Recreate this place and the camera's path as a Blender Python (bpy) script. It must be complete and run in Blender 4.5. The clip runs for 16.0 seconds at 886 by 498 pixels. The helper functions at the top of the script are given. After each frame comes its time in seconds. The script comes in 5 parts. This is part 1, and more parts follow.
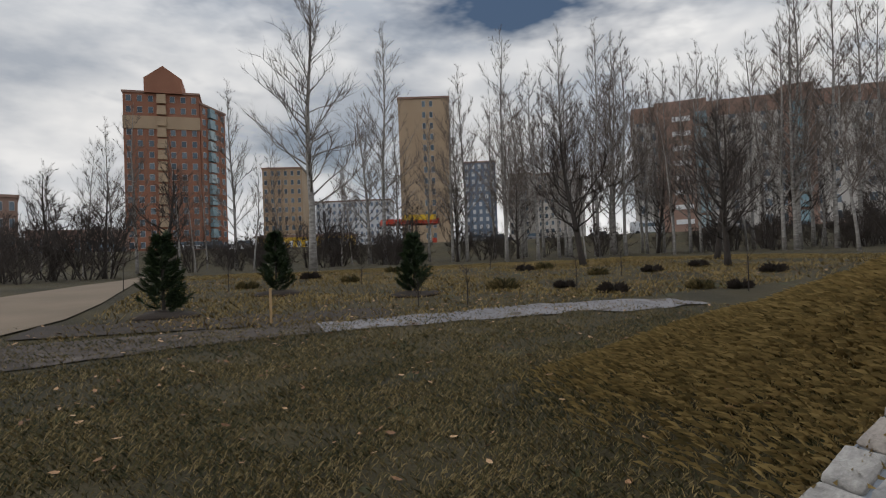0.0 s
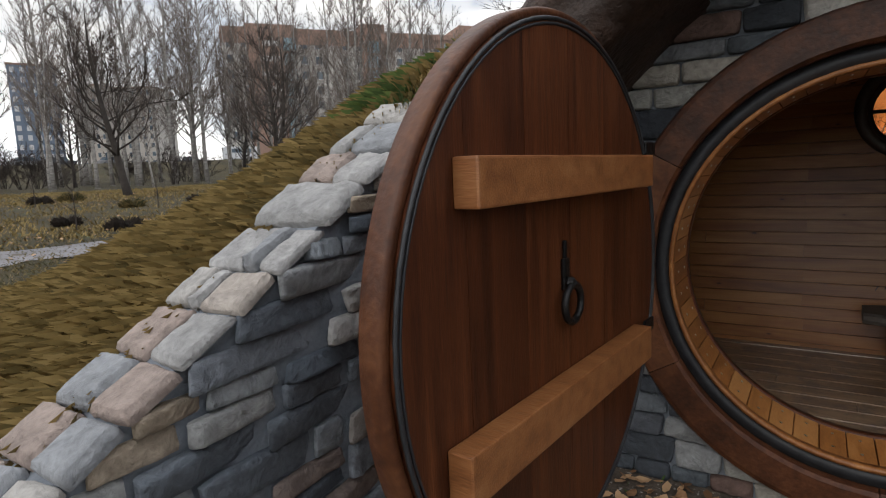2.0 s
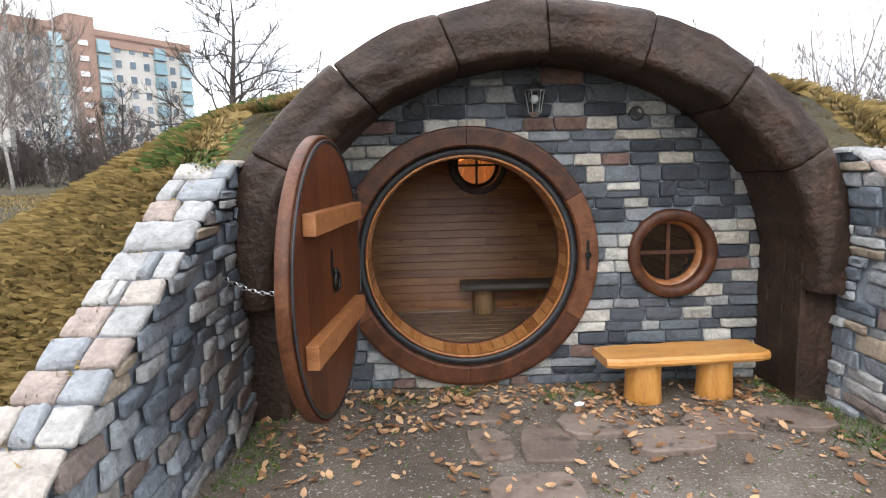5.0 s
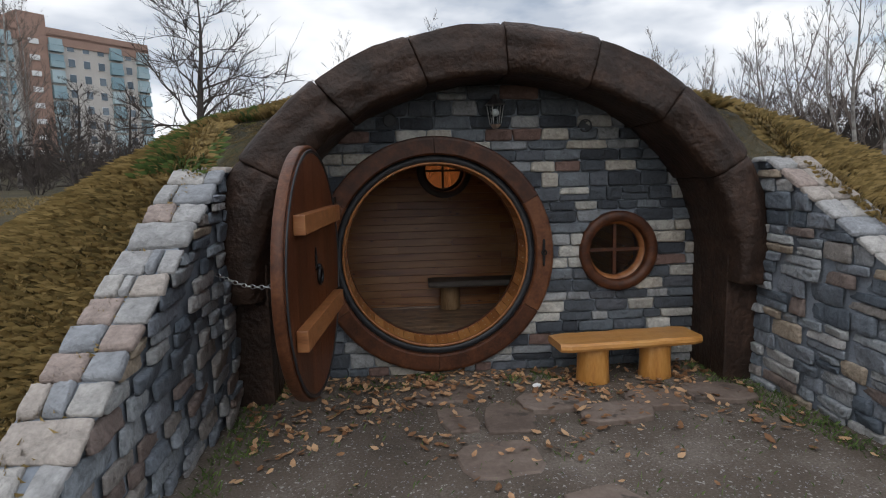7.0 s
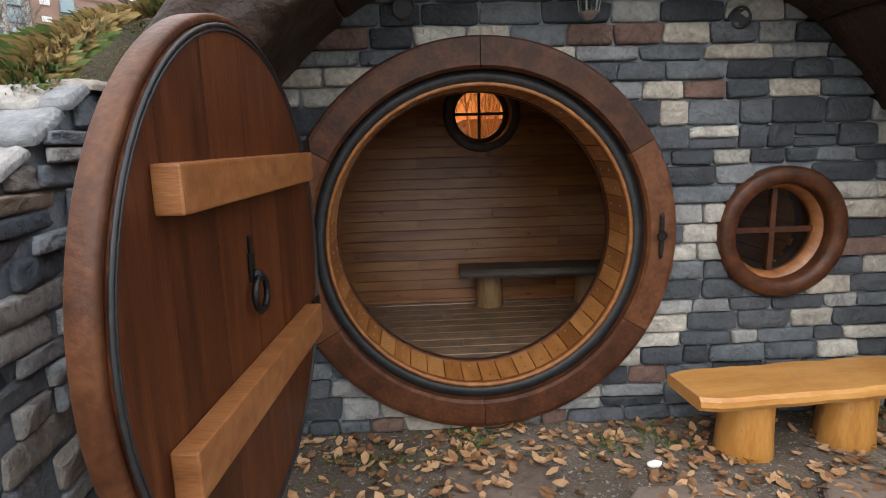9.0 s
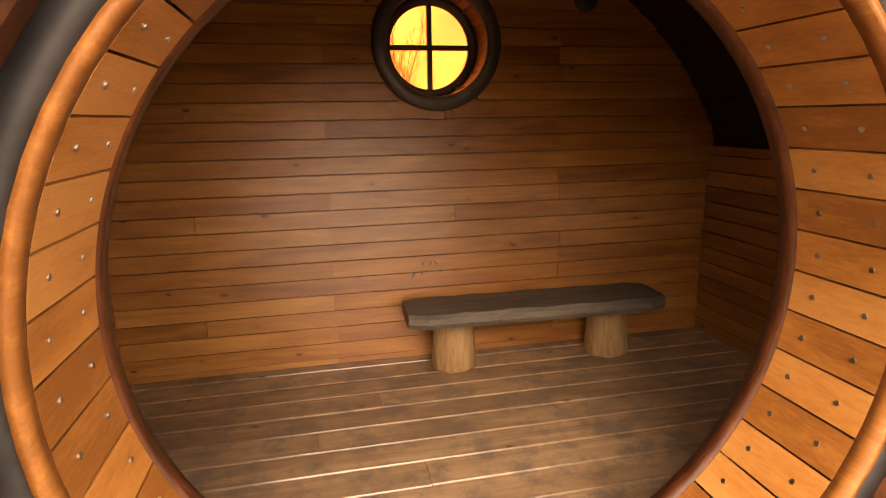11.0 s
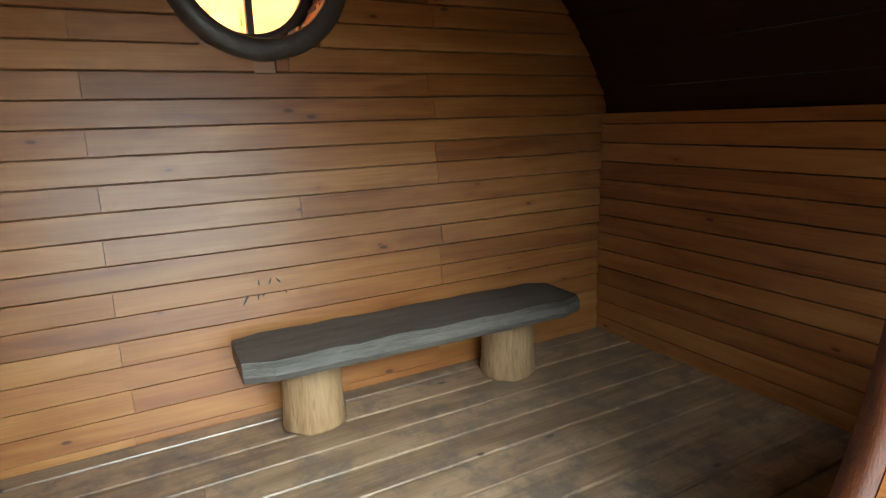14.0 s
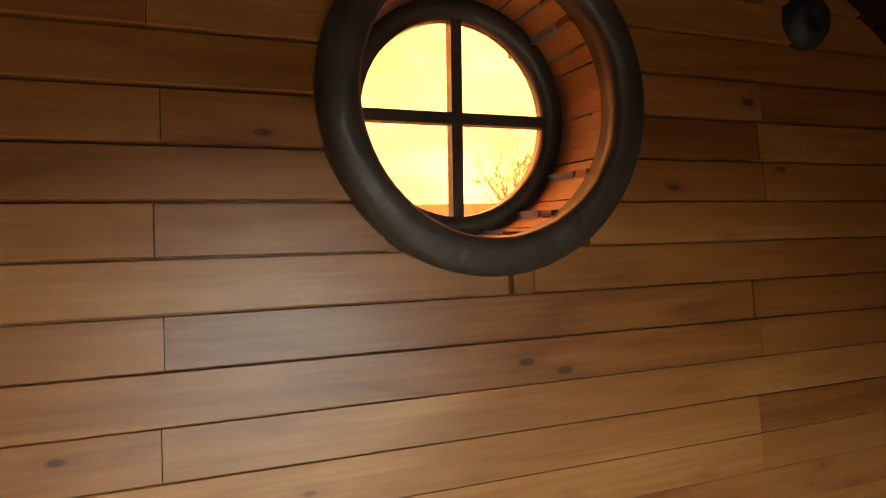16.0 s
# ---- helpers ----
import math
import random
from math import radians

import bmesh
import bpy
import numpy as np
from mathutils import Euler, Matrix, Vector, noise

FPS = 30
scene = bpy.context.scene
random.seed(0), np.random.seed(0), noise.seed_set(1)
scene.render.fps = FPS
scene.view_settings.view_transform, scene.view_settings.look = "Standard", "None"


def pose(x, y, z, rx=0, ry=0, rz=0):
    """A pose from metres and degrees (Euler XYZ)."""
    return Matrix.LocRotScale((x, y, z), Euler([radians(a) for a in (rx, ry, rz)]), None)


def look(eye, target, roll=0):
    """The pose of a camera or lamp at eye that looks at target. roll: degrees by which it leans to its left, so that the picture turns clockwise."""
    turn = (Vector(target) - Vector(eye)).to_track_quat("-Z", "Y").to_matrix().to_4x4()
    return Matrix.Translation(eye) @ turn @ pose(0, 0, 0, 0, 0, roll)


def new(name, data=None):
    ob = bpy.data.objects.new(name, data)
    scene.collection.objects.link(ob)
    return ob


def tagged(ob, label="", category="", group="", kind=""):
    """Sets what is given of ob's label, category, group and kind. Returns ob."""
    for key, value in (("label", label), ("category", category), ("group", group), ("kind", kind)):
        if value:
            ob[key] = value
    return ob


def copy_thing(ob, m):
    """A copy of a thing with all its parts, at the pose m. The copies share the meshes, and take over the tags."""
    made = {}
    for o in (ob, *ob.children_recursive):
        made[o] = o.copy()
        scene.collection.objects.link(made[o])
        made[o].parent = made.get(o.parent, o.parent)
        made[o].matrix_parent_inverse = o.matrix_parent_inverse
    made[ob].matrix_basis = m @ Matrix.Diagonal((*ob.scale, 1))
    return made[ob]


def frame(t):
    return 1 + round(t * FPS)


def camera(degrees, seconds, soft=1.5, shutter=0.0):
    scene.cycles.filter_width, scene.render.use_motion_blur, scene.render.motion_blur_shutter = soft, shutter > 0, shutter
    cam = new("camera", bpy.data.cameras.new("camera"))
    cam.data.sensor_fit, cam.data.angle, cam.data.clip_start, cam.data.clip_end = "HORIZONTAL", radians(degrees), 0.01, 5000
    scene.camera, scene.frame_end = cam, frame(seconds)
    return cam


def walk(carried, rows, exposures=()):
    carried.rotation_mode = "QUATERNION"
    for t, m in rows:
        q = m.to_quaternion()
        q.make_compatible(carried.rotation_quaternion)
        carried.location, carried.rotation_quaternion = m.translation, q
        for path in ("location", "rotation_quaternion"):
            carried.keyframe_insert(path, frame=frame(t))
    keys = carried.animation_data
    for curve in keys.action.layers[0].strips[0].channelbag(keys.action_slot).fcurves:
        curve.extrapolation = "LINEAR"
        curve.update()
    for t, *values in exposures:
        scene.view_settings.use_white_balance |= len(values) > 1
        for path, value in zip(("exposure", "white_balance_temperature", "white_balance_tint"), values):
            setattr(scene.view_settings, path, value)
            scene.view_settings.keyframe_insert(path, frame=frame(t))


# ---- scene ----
cam = camera(75.3, 16.0, soft=1.1)
PATH = [
    (0, (-0.1, -4.935, 1.452), (-1.986, -4.272, 1.497), -2.2),
    (0.5, (-0.166, -4.265, 1.454), (-1.996, -3.457, 1.449), -2.5),
    (1, (-0.176, -3.636, 1.489), (-1.865, -2.567, 1.41), -2.5),
    (1.5, (-0.277, -3.099, 1.483), (-1.691, -1.697, 1.296), -2.4),
    (2, (-0.228, -2.59, 1.428), (-1.312, -0.93, 1.165), -2.4),
    (2.3, (-0.27, -2.346, 1.432), (-1.149, -0.574, 1.132), -2.1),
    (2.5, (-0.196, -2.306, 1.48), (-0.94, -0.477, 1.163), -1.9),
    (3, (-0.173, -2.492, 1.568), (-0.639, -0.575, 1.241), -2.0),
    (3.5, (-0.22, -2.931, 1.633), (-0.489, -0.974, 1.319), -1.9),
    (4, (-0.194, -3.363, 1.652), (-0.299, -1.389, 1.353), -1.6),
    (4.5, (-0.233, -3.8, 1.654), (-0.229, -1.82, 1.373), -1.4),
    (4.7, (-0.256, -3.985, 1.628), (-0.233, -2.003, 1.357), -1.4),
    (6.8, (-0.3, -4.671, 1.656), (-0.139, -2.693, 1.407), -1.3),
    (7, (-0.325, -4.637, 1.648), (-0.157, -2.66, 1.394), -1.3),
    (7.5, (-0.3, -4.348, 1.547), (-0.149, -2.37, 1.292), -1.4),
    (8, (-0.316, -3.865, 1.51), (-0.198, -1.888, 1.238), -1.5),
    (8.5, (-0.231, -3.348, 1.529), (-0.129, -1.378, 1.198), -1.5),
    (9, (-0.321, -2.794, 1.49), (-0.22, -0.831, 1.12), -1.5),
    (9.2, (-0.375, -2.583, 1.498), (-0.257, -0.626, 1.102), -1.6),
    (11.3, (-0.295, -0.642, 1.301), (0.138, 1.256, 0.839), -1.1),
    (11.5, (-0.247, -0.523, 1.259), (0.195, 1.367, 0.778), -1.3),
    (12, (-0.244, -0.164, 1.2), (0.266, 1.689, 0.65), -1.2),
    (12.5, (-0.245, -0.083, 1.179), (0.321, 1.743, 0.594), -1.2),
    (13, (-0.243, -0.057, 1.156), (0.484, 1.729, 0.626), -1.5),
    (13.5, (-0.202, -0.065, 1.172), (0.665, 1.669, 0.68), -1.8),
    (14, (-0.178, -0.083, 1.177), (0.743, 1.638, 0.739), -1.8),
    (14.5, (-0.115, 0.015, 1.208), (0.828, 1.743, 0.853), -1.9),
    (15, (-0.101, 0.328, 1.21), (0.764, 2.105, 0.905), -2.0),
    (15.5, (-0.144, 0.678, 1.362), (0.502, 2.56, 1.16), -1.5),
    (16, (-0.166, 1.04, 1.484), (0.503, 2.923, 1.4), -0.9),
]
EXPOSURES = [(0, -1.05, 6450, 10), (1.0, -1.2, 6450, 10), (1.5, -1.1, 6500, 10), (2.0, -0.3, 6500, 10), (2.5, 0.7, 6600, 10), (3.0, 1.5, 6450, 10), (3.5, 1.8, 6400, 10), (4.7, 1.2, 6300, 10), (5.8, 0.1, 6300, 10), (6.8, -0.5, 6200, 10), (8.0, -0.4, 6250, 10), (9.0, 0.5, 6600, 10), (10.2, 1.6, 8000, 14), (11.3, 2.55, 12500, 32), (12.0, 2.9, 9800, 20), (12.5, 3.0, 7200, 6), (13.5, 2.95, 5600, -8), (14.5, 2.95, 5600, -8), (16, 3.2, 6600, -4)]
walk(cam, [(t, look(eye, target, roll)) for t, eye, target, roll in PATH], EXPOSURES)

# ---- world, sun, exposure ----
world = bpy.data.worlds.new("overcast_sky")
world.use_nodes = True
scene.world = world
wn, wl = world.node_tree.nodes, world.node_tree.links
wn.clear()
w_out = wn.new("ShaderNodeOutputWorld")
w_bg = wn.new("ShaderNodeBackground")
w_sky = wn.new("ShaderNodeTexSky")
w_sky.sky_type = "NISHITA"
w_sky.sun_disc = False
w_sky.sun_elevation, w_sky.sun_rotation = radians(37), radians(-171)
w_sky.air_density, w_sky.dust_density, w_sky.ozone_density = 1.0, 1.5, 1.5
w_tc = wn.new("ShaderNodeTexCoord")
w_map = wn.new("ShaderNodeMapping")
w_map.inputs["Scale"].default_value = (1.0, 1.0, 2.6)
w_noise = wn.new("ShaderNodeTexNoise")
w_noise.inputs["Scale"].default_value, w_noise.inputs["Detail"].default_value = 1.9, 6.0
w_noise.inputs["Roughness"].default_value = 0.55
w_ramp = wn.new("ShaderNodeValToRGB")
w_ramp.color_ramp.elements[0].position, w_ramp.color_ramp.elements[1].position = 0.36, 0.50
w_noise2 = wn.new("ShaderNodeTexNoise")
w_noise2.inputs["Scale"].default_value, w_noise2.inputs["Detail"].default_value = 3.1, 7.0
w_ramp2 = wn.new("ShaderNodeValToRGB")
w_ramp2.color_ramp.elements[0].position, w_ramp2.color_ramp.elements[1].position = 0.40, 0.60
w_ramp2.color_ramp.elements[0].color = (8.0, 8.6, 9.5, 1)
w_ramp2.color_ramp.elements[1].color = (16.5, 16.3, 16.0, 1)
w_mix = wn.new("ShaderNodeMix")
w_mix.data_type = "RGBA"
wl.new(w_tc.outputs["Generated"], w_map.inputs["Vector"])
wl.new(w_map.outputs["Vector"], w_noise.inputs["Vector"])
wl.new(w_map.outputs["Vector"], w_noise2.inputs["Vector"])
wl.new(w_noise.outputs["Fac"], w_ramp.inputs["Fac"])
wl.new(w_noise2.outputs["Fac"], w_ramp2.inputs["Fac"])
wl.new(w_ramp.outputs["Color"], w_mix.inputs["Factor"])
wl.new(w_sky.outputs["Color"], w_mix.inputs["A"])
wl.new(w_ramp2.outputs["Color"], w_mix.inputs["B"])
w_sep, w_up, w_gain = wn.new("ShaderNodeSeparateXYZ"), wn.new("ShaderNodeFloatCurve"), wn.new("ShaderNodeVectorMath")
w_curve = w_up.mapping.curves[0]
w_curve.points[0].location, w_curve.points[1].location = (0.0, 0.66), (1.0, 0.85)
w_curve.points.new(0.22, 0.5)
w_curve.points.new(0.6, 0.75)
w_up.mapping.update()
w_twice = wn.new("ShaderNodeMath")
w_twice.operation, w_twice.inputs[1].default_value = "MULTIPLY", 2.0
w_gain.operation = "SCALE"
wl.new(w_tc.outputs["Generated"], w_sep.inputs[0])
wl.new(w_sep.outputs["Z"], w_up.inputs["Value"])
wl.new(w_mix.outputs["Result"], w_gain.inputs[0])
wl.new(w_up.outputs["Value"], w_twice.inputs[0])
wl.new(w_twice.outputs[0], w_gain.inputs["Scale"])
wl.new(w_gain.outputs["Vector"], w_bg.inputs["Color"])
wl.new(w_bg.outputs["Background"], w_out.inputs["Surface"])
w_bg.inputs["Strength"].default_value = 0.1

sun_data = bpy.data.lights.new("sun", "SUN")
sun_data.energy, sun_data.angle, sun_data.color = 0.65, radians(32), (1.0, 0.96, 0.9)
sun = new("sun", sun_data)
sun.matrix_world = look((-9, -60, 46), (0, 0, 0))


# ---- materials ----
def mat(name, colors, scale=8.0, rough=0.7, bump=0.3, bump_scale=40.0, stretch=(1, 1, 1), metal=0.0, per_object=0.0,
        spots=None, island=0.0, coat=0.0, ramp=(0.3, 0.7), spec=0.5, bump_dist=0.01):
    """Procedural surface: two noise scales over a colour ramp, optional per-piece shift, stains and relief."""
    m = bpy.data.materials.new(name)
    m.use_nodes = True
    n, l = m.node_tree.nodes, m.node_tree.links
    b = n["Principled BSDF"]
    tc, mp = n.new("ShaderNodeTexCoord"), n.new("ShaderNodeMapping")
    mp.inputs["Scale"].default_value = stretch
    vec = mp.outputs["Vector"]
    l.new(tc.outputs["Object"], mp.inputs["Vector"])
    info = n.new("ShaderNodeObjectInfo")
    geo = n.new("ShaderNodeNewGeometry")
    if per_object:
        add = n.new("ShaderNodeVectorMath")
        add.operation = "MULTIPLY_ADD"
        l.new(info.outputs["Random"], add.inputs[0])
        add.inputs[1].default_value = (37, 91, 53)
        l.new(mp.outputs["Vector"], add.inputs[2])
        vec = add.outputs["Vector"]
    big, small = n.new("ShaderNodeTexNoise"), n.new("ShaderNodeTexNoise")
    big.inputs["Scale"].default_value, big.inputs["Detail"].default_value = scale, 5
    small.inputs["Scale"].default_value, small.inputs["Detail"].default_value = bump_scale, 6
    l.new(vec, big.inputs["Vector"])
    l.new(vec, small.inputs["Vector"])
    mixf = n.new("ShaderNodeMath")
    mixf.operation = "MULTIPLY_ADD"
    mixf.inputs[1].default_value = 0.35
    l.new(small.outputs["Fac"], mixf.inputs[0])
    sc = n.new("ShaderNodeMath")
    sc.operation = "MULTIPLY"
    sc.inputs[1].default_value = 0.65
    l.new(big.outputs["Fac"], sc.inputs[0])
    l.new(sc.outputs[0], mixf.inputs[2])
    fac = mixf.outputs[0]
    rnd = info.outputs["Random"] if per_object else (geo.outputs["Random Per Island"] if island else None)
    if rnd:
        k = per_object or island
        sh = n.new("ShaderNodeMath")
        sh.operation = "MULTIPLY_ADD"
        l.new(rnd, sh.inputs[0])
        sh.inputs[1].default_value = k
        off = n.new("ShaderNodeMath")
        off.operation = "SUBTRACT"
        l.new(fac, off.inputs[0])
        off.inputs[1].default_value = k / 2
        l.new(off.outputs[0], sh.inputs[2])
        fac = sh.outputs[0]
    cr = n.new("ShaderNodeValToRGB")
    el = cr.color_ramp.elements
    while len(el) < len(colors):
        el.new(0.5)
    for i, c in enumerate(colors):
        el[i].position = ramp[0] + (ramp[1] - ramp[0]) * i / max(1, len(colors) - 1)
        el[i].color = (*c, 1)
    l.new(fac, cr.inputs["Fac"])
    col = cr.outputs["Color"]
    if spots:
        sn = n.new("ShaderNodeTexNoise")
        sn.inputs["Scale"].default_value, sn.inputs["Detail"].default_value = spots[0], 3
        l.new(vec, sn.inputs["Vector"])
        sr = n.new("ShaderNodeValToRGB")
        sr.color_ramp.elements[0].position, sr.color_ramp.elements[1].position = spots[1], spots[1] + 0.06
        l.new(sn.outputs["Fac"], sr.inputs["Fac"])
        mx = n.new("ShaderNodeMix")
        mx.data_type = "RGBA"
        l.new(sr.outputs["Color"], mx.inputs["Factor"])
        l.new(col, mx.inputs["A"])
        mx.inputs["B"].default_value = (*spots[2], 1)
        col = mx.outputs["Result"]
    l.new(col, b.inputs["Base Color"])
    b.inputs["Roughness"].default_value, b.inputs["Metallic"].default_value = rough, metal
    b.inputs["Specular IOR Level"].default_value = spec
    b.inputs["Coat Weight"].default_value = coat
    b.inputs["Coat Roughness"].default_value = 0.3
    if bump:
        bp = n.new("ShaderNodeBump")
        bp.inputs["Strength"].default_value, bp.inputs["Distance"].default_value = bump, bump_dist
        l.new(small.outputs["Fac"], bp.inputs["Height"])
        l.new(bp.outputs["Normal"], b.inputs["Normal"])
    return m


def stone_mat(name, palette, dirt=(0.55, 1.3)):
    """Split stone: each stone takes one colour of the palette, clouded and flecked at two scales."""
    m = bpy.data.materials.new(name)
    m.use_nodes = True
    n, l = m.node_tree.nodes, m.node_tree.links
    b = n["Principled BSDF"]
    info, geo = n.new("ShaderNodeObjectInfo"), n.new("ShaderNodeNewGeometry")
    shift = n.new("ShaderNodeVectorMath")
    shift.operation = "MULTIPLY_ADD"
    l.new(info.outputs["Random"], shift.inputs[0])
    shift.inputs[1].default_value = (37, 91, 53)
    l.new(geo.outputs["Position"], shift.inputs[2])
    cr = n.new("ShaderNodeValToRGB")
    cr.color_ramp.interpolation = "CONSTANT"
    el = cr.color_ramp.elements
    while len(el) < len(palette):
        el.new(0.5)
    for i, c in enumerate(palette):
        el[i].position, el[i].color = i / len(palette), (*c, 1)
    l.new(info.outputs["Random"], cr.inputs["Fac"])
    cloud, fleck = n.new("ShaderNodeTexNoise"), n.new("ShaderNodeTexNoise")
    cloud.inputs["Scale"].default_value, cloud.inputs["Detail"].default_value = 11, 6
    cloud.inputs["Roughness"].default_value, cloud.inputs["Distortion"].default_value = 0.65, 0.6
    fleck.inputs["Scale"].default_value, fleck.inputs["Detail"].default_value = 48, 7
    for t in (cloud, fleck):
        l.new(shift.outputs["Vector"], t.inputs["Vector"])
    both = n.new("ShaderNodeMath")
    both.operation = "MULTIPLY_ADD"
    l.new(fleck.outputs["Fac"], both.inputs[0])
    both.inputs[1].default_value = 0.5
    l.new(cloud.outputs["Fac"], both.inputs[2])
    rng_ = n.new("ShaderNodeMapRange")
    rng_.inputs["From Min"].default_value, rng_.inputs["From Max"].default_value = 0.5, 1.0
    rng_.inputs["To Min"].default_value, rng_.inputs["To Max"].default_value = dirt
    l.new(both.outputs[0], rng_.inputs["Value"])
    mul = n.new("ShaderNodeVectorMath")
    mul.operation = "SCALE"
    l.new(cr.outputs["Color"], mul.inputs[0])
    l.new(rng_.outputs["Result"], mul.inputs["Scale"])
    l.new(mul.outputs["Vector"], b.inputs["Base Color"])
    b.inputs["Roughness"].default_value = 0.82
    rough, fine = n.new("ShaderNodeBump"), n.new("ShaderNodeBump")
    rough.inputs["Strength"].default_value, rough.inputs["Distance"].default_value = 0.9, 0.03
    fine.inputs["Strength"].default_value, fine.inputs["Distance"].default_value = 0.6, 0.008
    l.new(cloud.outputs["Fac"], rough.inputs["Height"])
    l.new(fleck.outputs["Fac"], fine.inputs["Height"])
    l.new(rough.outputs["Normal"], fine.inputs["Normal"])
    l.new(fine.outputs["Normal"], b.inputs["Normal"])
    return m


def board_mat(name, colors, across, knot, rough=0.3, coat=0.4, tone=0.3, stain=None):
    """Sawn softwood in boards: long grain, cathedral figure and knots, at true size; across is the axis over the boards."""
    m = bpy.data.materials.new(name)
    m.use_nodes = True
    n, l = m.node_tree.nodes, m.node_tree.links
    b = n["Principled BSDF"]
    info, geo = n.new("ShaderNodeObjectInfo"), n.new("ShaderNodeNewGeometry")
    sep, comb = n.new("ShaderNodeSeparateXYZ"), n.new("ShaderNodeCombineXYZ")
    l.new(geo.outputs["Position"], sep.inputs[0])
    if across == "Z":
        add = n.new("ShaderNodeMath")
        l.new(sep.outputs["X"], add.inputs[0])
        l.new(sep.outputs["Y"], add.inputs[1])
        l.new(add.outputs[0], comb.inputs["X"])
    else:
        l.new(sep.outputs["X"], comb.inputs["X"])
    l.new(sep.outputs[across], comb.inputs["Y"])
    far = n.new("ShaderNodeMath")
    far.operation = "MULTIPLY"
    far.inputs[1].default_value = 40
    l.new(info.outputs["Random"], far.inputs[0])
    l.new(far.outputs[0], comb.inputs["Z"])

    def stretched(scale):
        mp = n.new("ShaderNodeMapping")
        mp.inputs["Scale"].default_value = scale
        l.new(comb.outputs[0], mp.inputs["Vector"])
        return mp.outputs["Vector"]
    grain, figure, vor = n.new("ShaderNodeTexNoise"), n.new("ShaderNodeTexNoise"), n.new("ShaderNodeTexVoronoi")
    grain.inputs["Scale"].default_value, grain.inputs["Detail"].default_value = 1.0, 4
    figure.inputs["Scale"].default_value, figure.inputs["Detail"].default_value, figure.inputs["Distortion"].default_value = 1.0, 4, 1.2
    vor.inputs["Scale"].default_value = 1.0
    l.new(stretched((3.0, 130, 1)), grain.inputs["Vector"])
    l.new(stretched((1.6, 11, 1)), figure.inputs["Vector"])
    l.new(stretched((4.2, 10, 1)), vor.inputs["Vector"])
    a1, a2, a3 = (n.new("ShaderNodeMath") for _ in range(3))
    for a, k in ((a1, 0.28), (a2, 0.72), (a3, tone)):
        a.operation = "MULTIPLY_ADD"
        a.inputs[1].default_value = k
    l.new(grain.outputs["Fac"], a1.inputs[0])
    a1.inputs[2].default_value = -tone / 2
    l.new(figure.outputs["Fac"], a2.inputs[0])
    l.new(a1.outputs[0], a2.inputs[2])
    l.new(info.outputs["Random"], a3.inputs[0])
    l.new(a2.outputs[0], a3.inputs[2])
    cr = n.new("ShaderNodeValToRGB")
    el = cr.color_ramp.elements
    while len(el) < len(colors):
        el.new(0.5)
    for i, c in enumerate(colors):
        el[i].position, el[i].color = 0.28 + 0.44 * i / (len(colors) - 1), (*c, 1)
    l.new(a3.outputs[0], cr.inputs["Fac"])
    col = cr.outputs["Color"]

    def over(fac, c):
        mx = n.new("ShaderNodeMix")
        mx.data_type = "RGBA"
        l.new(fac, mx.inputs["Factor"])
        l.new(col, mx.inputs["A"])
        mx.inputs["B"].default_value = (*c, 1)
        return mx.outputs["Result"]
    for near, wide, most, c in ((0.08, 0.24, 0.35, tuple(v * 3 for v in knot)), (0.055, 0.085, 0.9, knot)):
        mr = n.new("ShaderNodeMapRange")
        mr.inputs["From Min"].default_value, mr.inputs["From Max"].default_value = near, wide
        mr.inputs["To Min"].default_value, mr.inputs["To Max"].default_value = most, 0.0
        l.new(vor.outputs["Distance"], mr.inputs["Value"])
        col = over(mr.outputs["Result"], c)
    if stain:
        sn, sr = n.new("ShaderNodeTexNoise"), n.new("ShaderNodeMapRange")
        sn.inputs["Scale"].default_value, sn.inputs["Detail"].default_value = 7, 7
        sn.inputs["Roughness"].default_value = 0.7
        l.new(geo.outputs["Position"], sn.inputs["Vector"])
        sr.inputs["From Min"].default_value, sr.inputs["From Max"].default_value = 0.46, 0.62
        sr.inputs["To Max"].default_value = 0.75
        l.new(sn.outputs["Fac"], sr.inputs["Value"])
        col = over(sr.outputs["Result"], stain)
    l.new(col, b.inputs["Base Color"])
    b.inputs["Roughness"].default_value = rough
    b.inputs["Coat Weight"].default_value, b.inputs["Coat Roughness"].default_value = coat, 0.28
    bp = n.new("ShaderNodeBump")
    bp.inputs["Strength"].default_value, bp.inputs["Distance"].default_value = 0.25, 0.004
    l.new(a2.outputs[0], bp.inputs["Height"])
    l.new(bp.outputs["Normal"], b.inputs["Normal"])
    return m


STONE = stone_mat("split_stone", [(0.05, 0.058, 0.068), (0.34, 0.33, 0.30), (0.085, 0.095, 0.11), (0.04, 0.046, 0.056), (0.19, 0.2, 0.21), (0.44, 0.425, 0.385), (0.1, 0.115, 0.13), (0.16, 0.1, 0.082),
                                  (0.06, 0.07, 0.082), (0.27, 0.275, 0.275), (0.045, 0.052, 0.062), (0.39, 0.36, 0.31), (0.125, 0.14, 0.155), (0.075, 0.082, 0.095)])
STONE_PALE = stone_mat("pale_cap_stone", [(0.29, 0.287, 0.283), (0.35, 0.31, 0.275), (0.24, 0.25, 0.265), (0.36, 0.345, 0.325), (0.3, 0.24, 0.21), (0.33, 0.325, 0.32)], (0.6, 1.25))
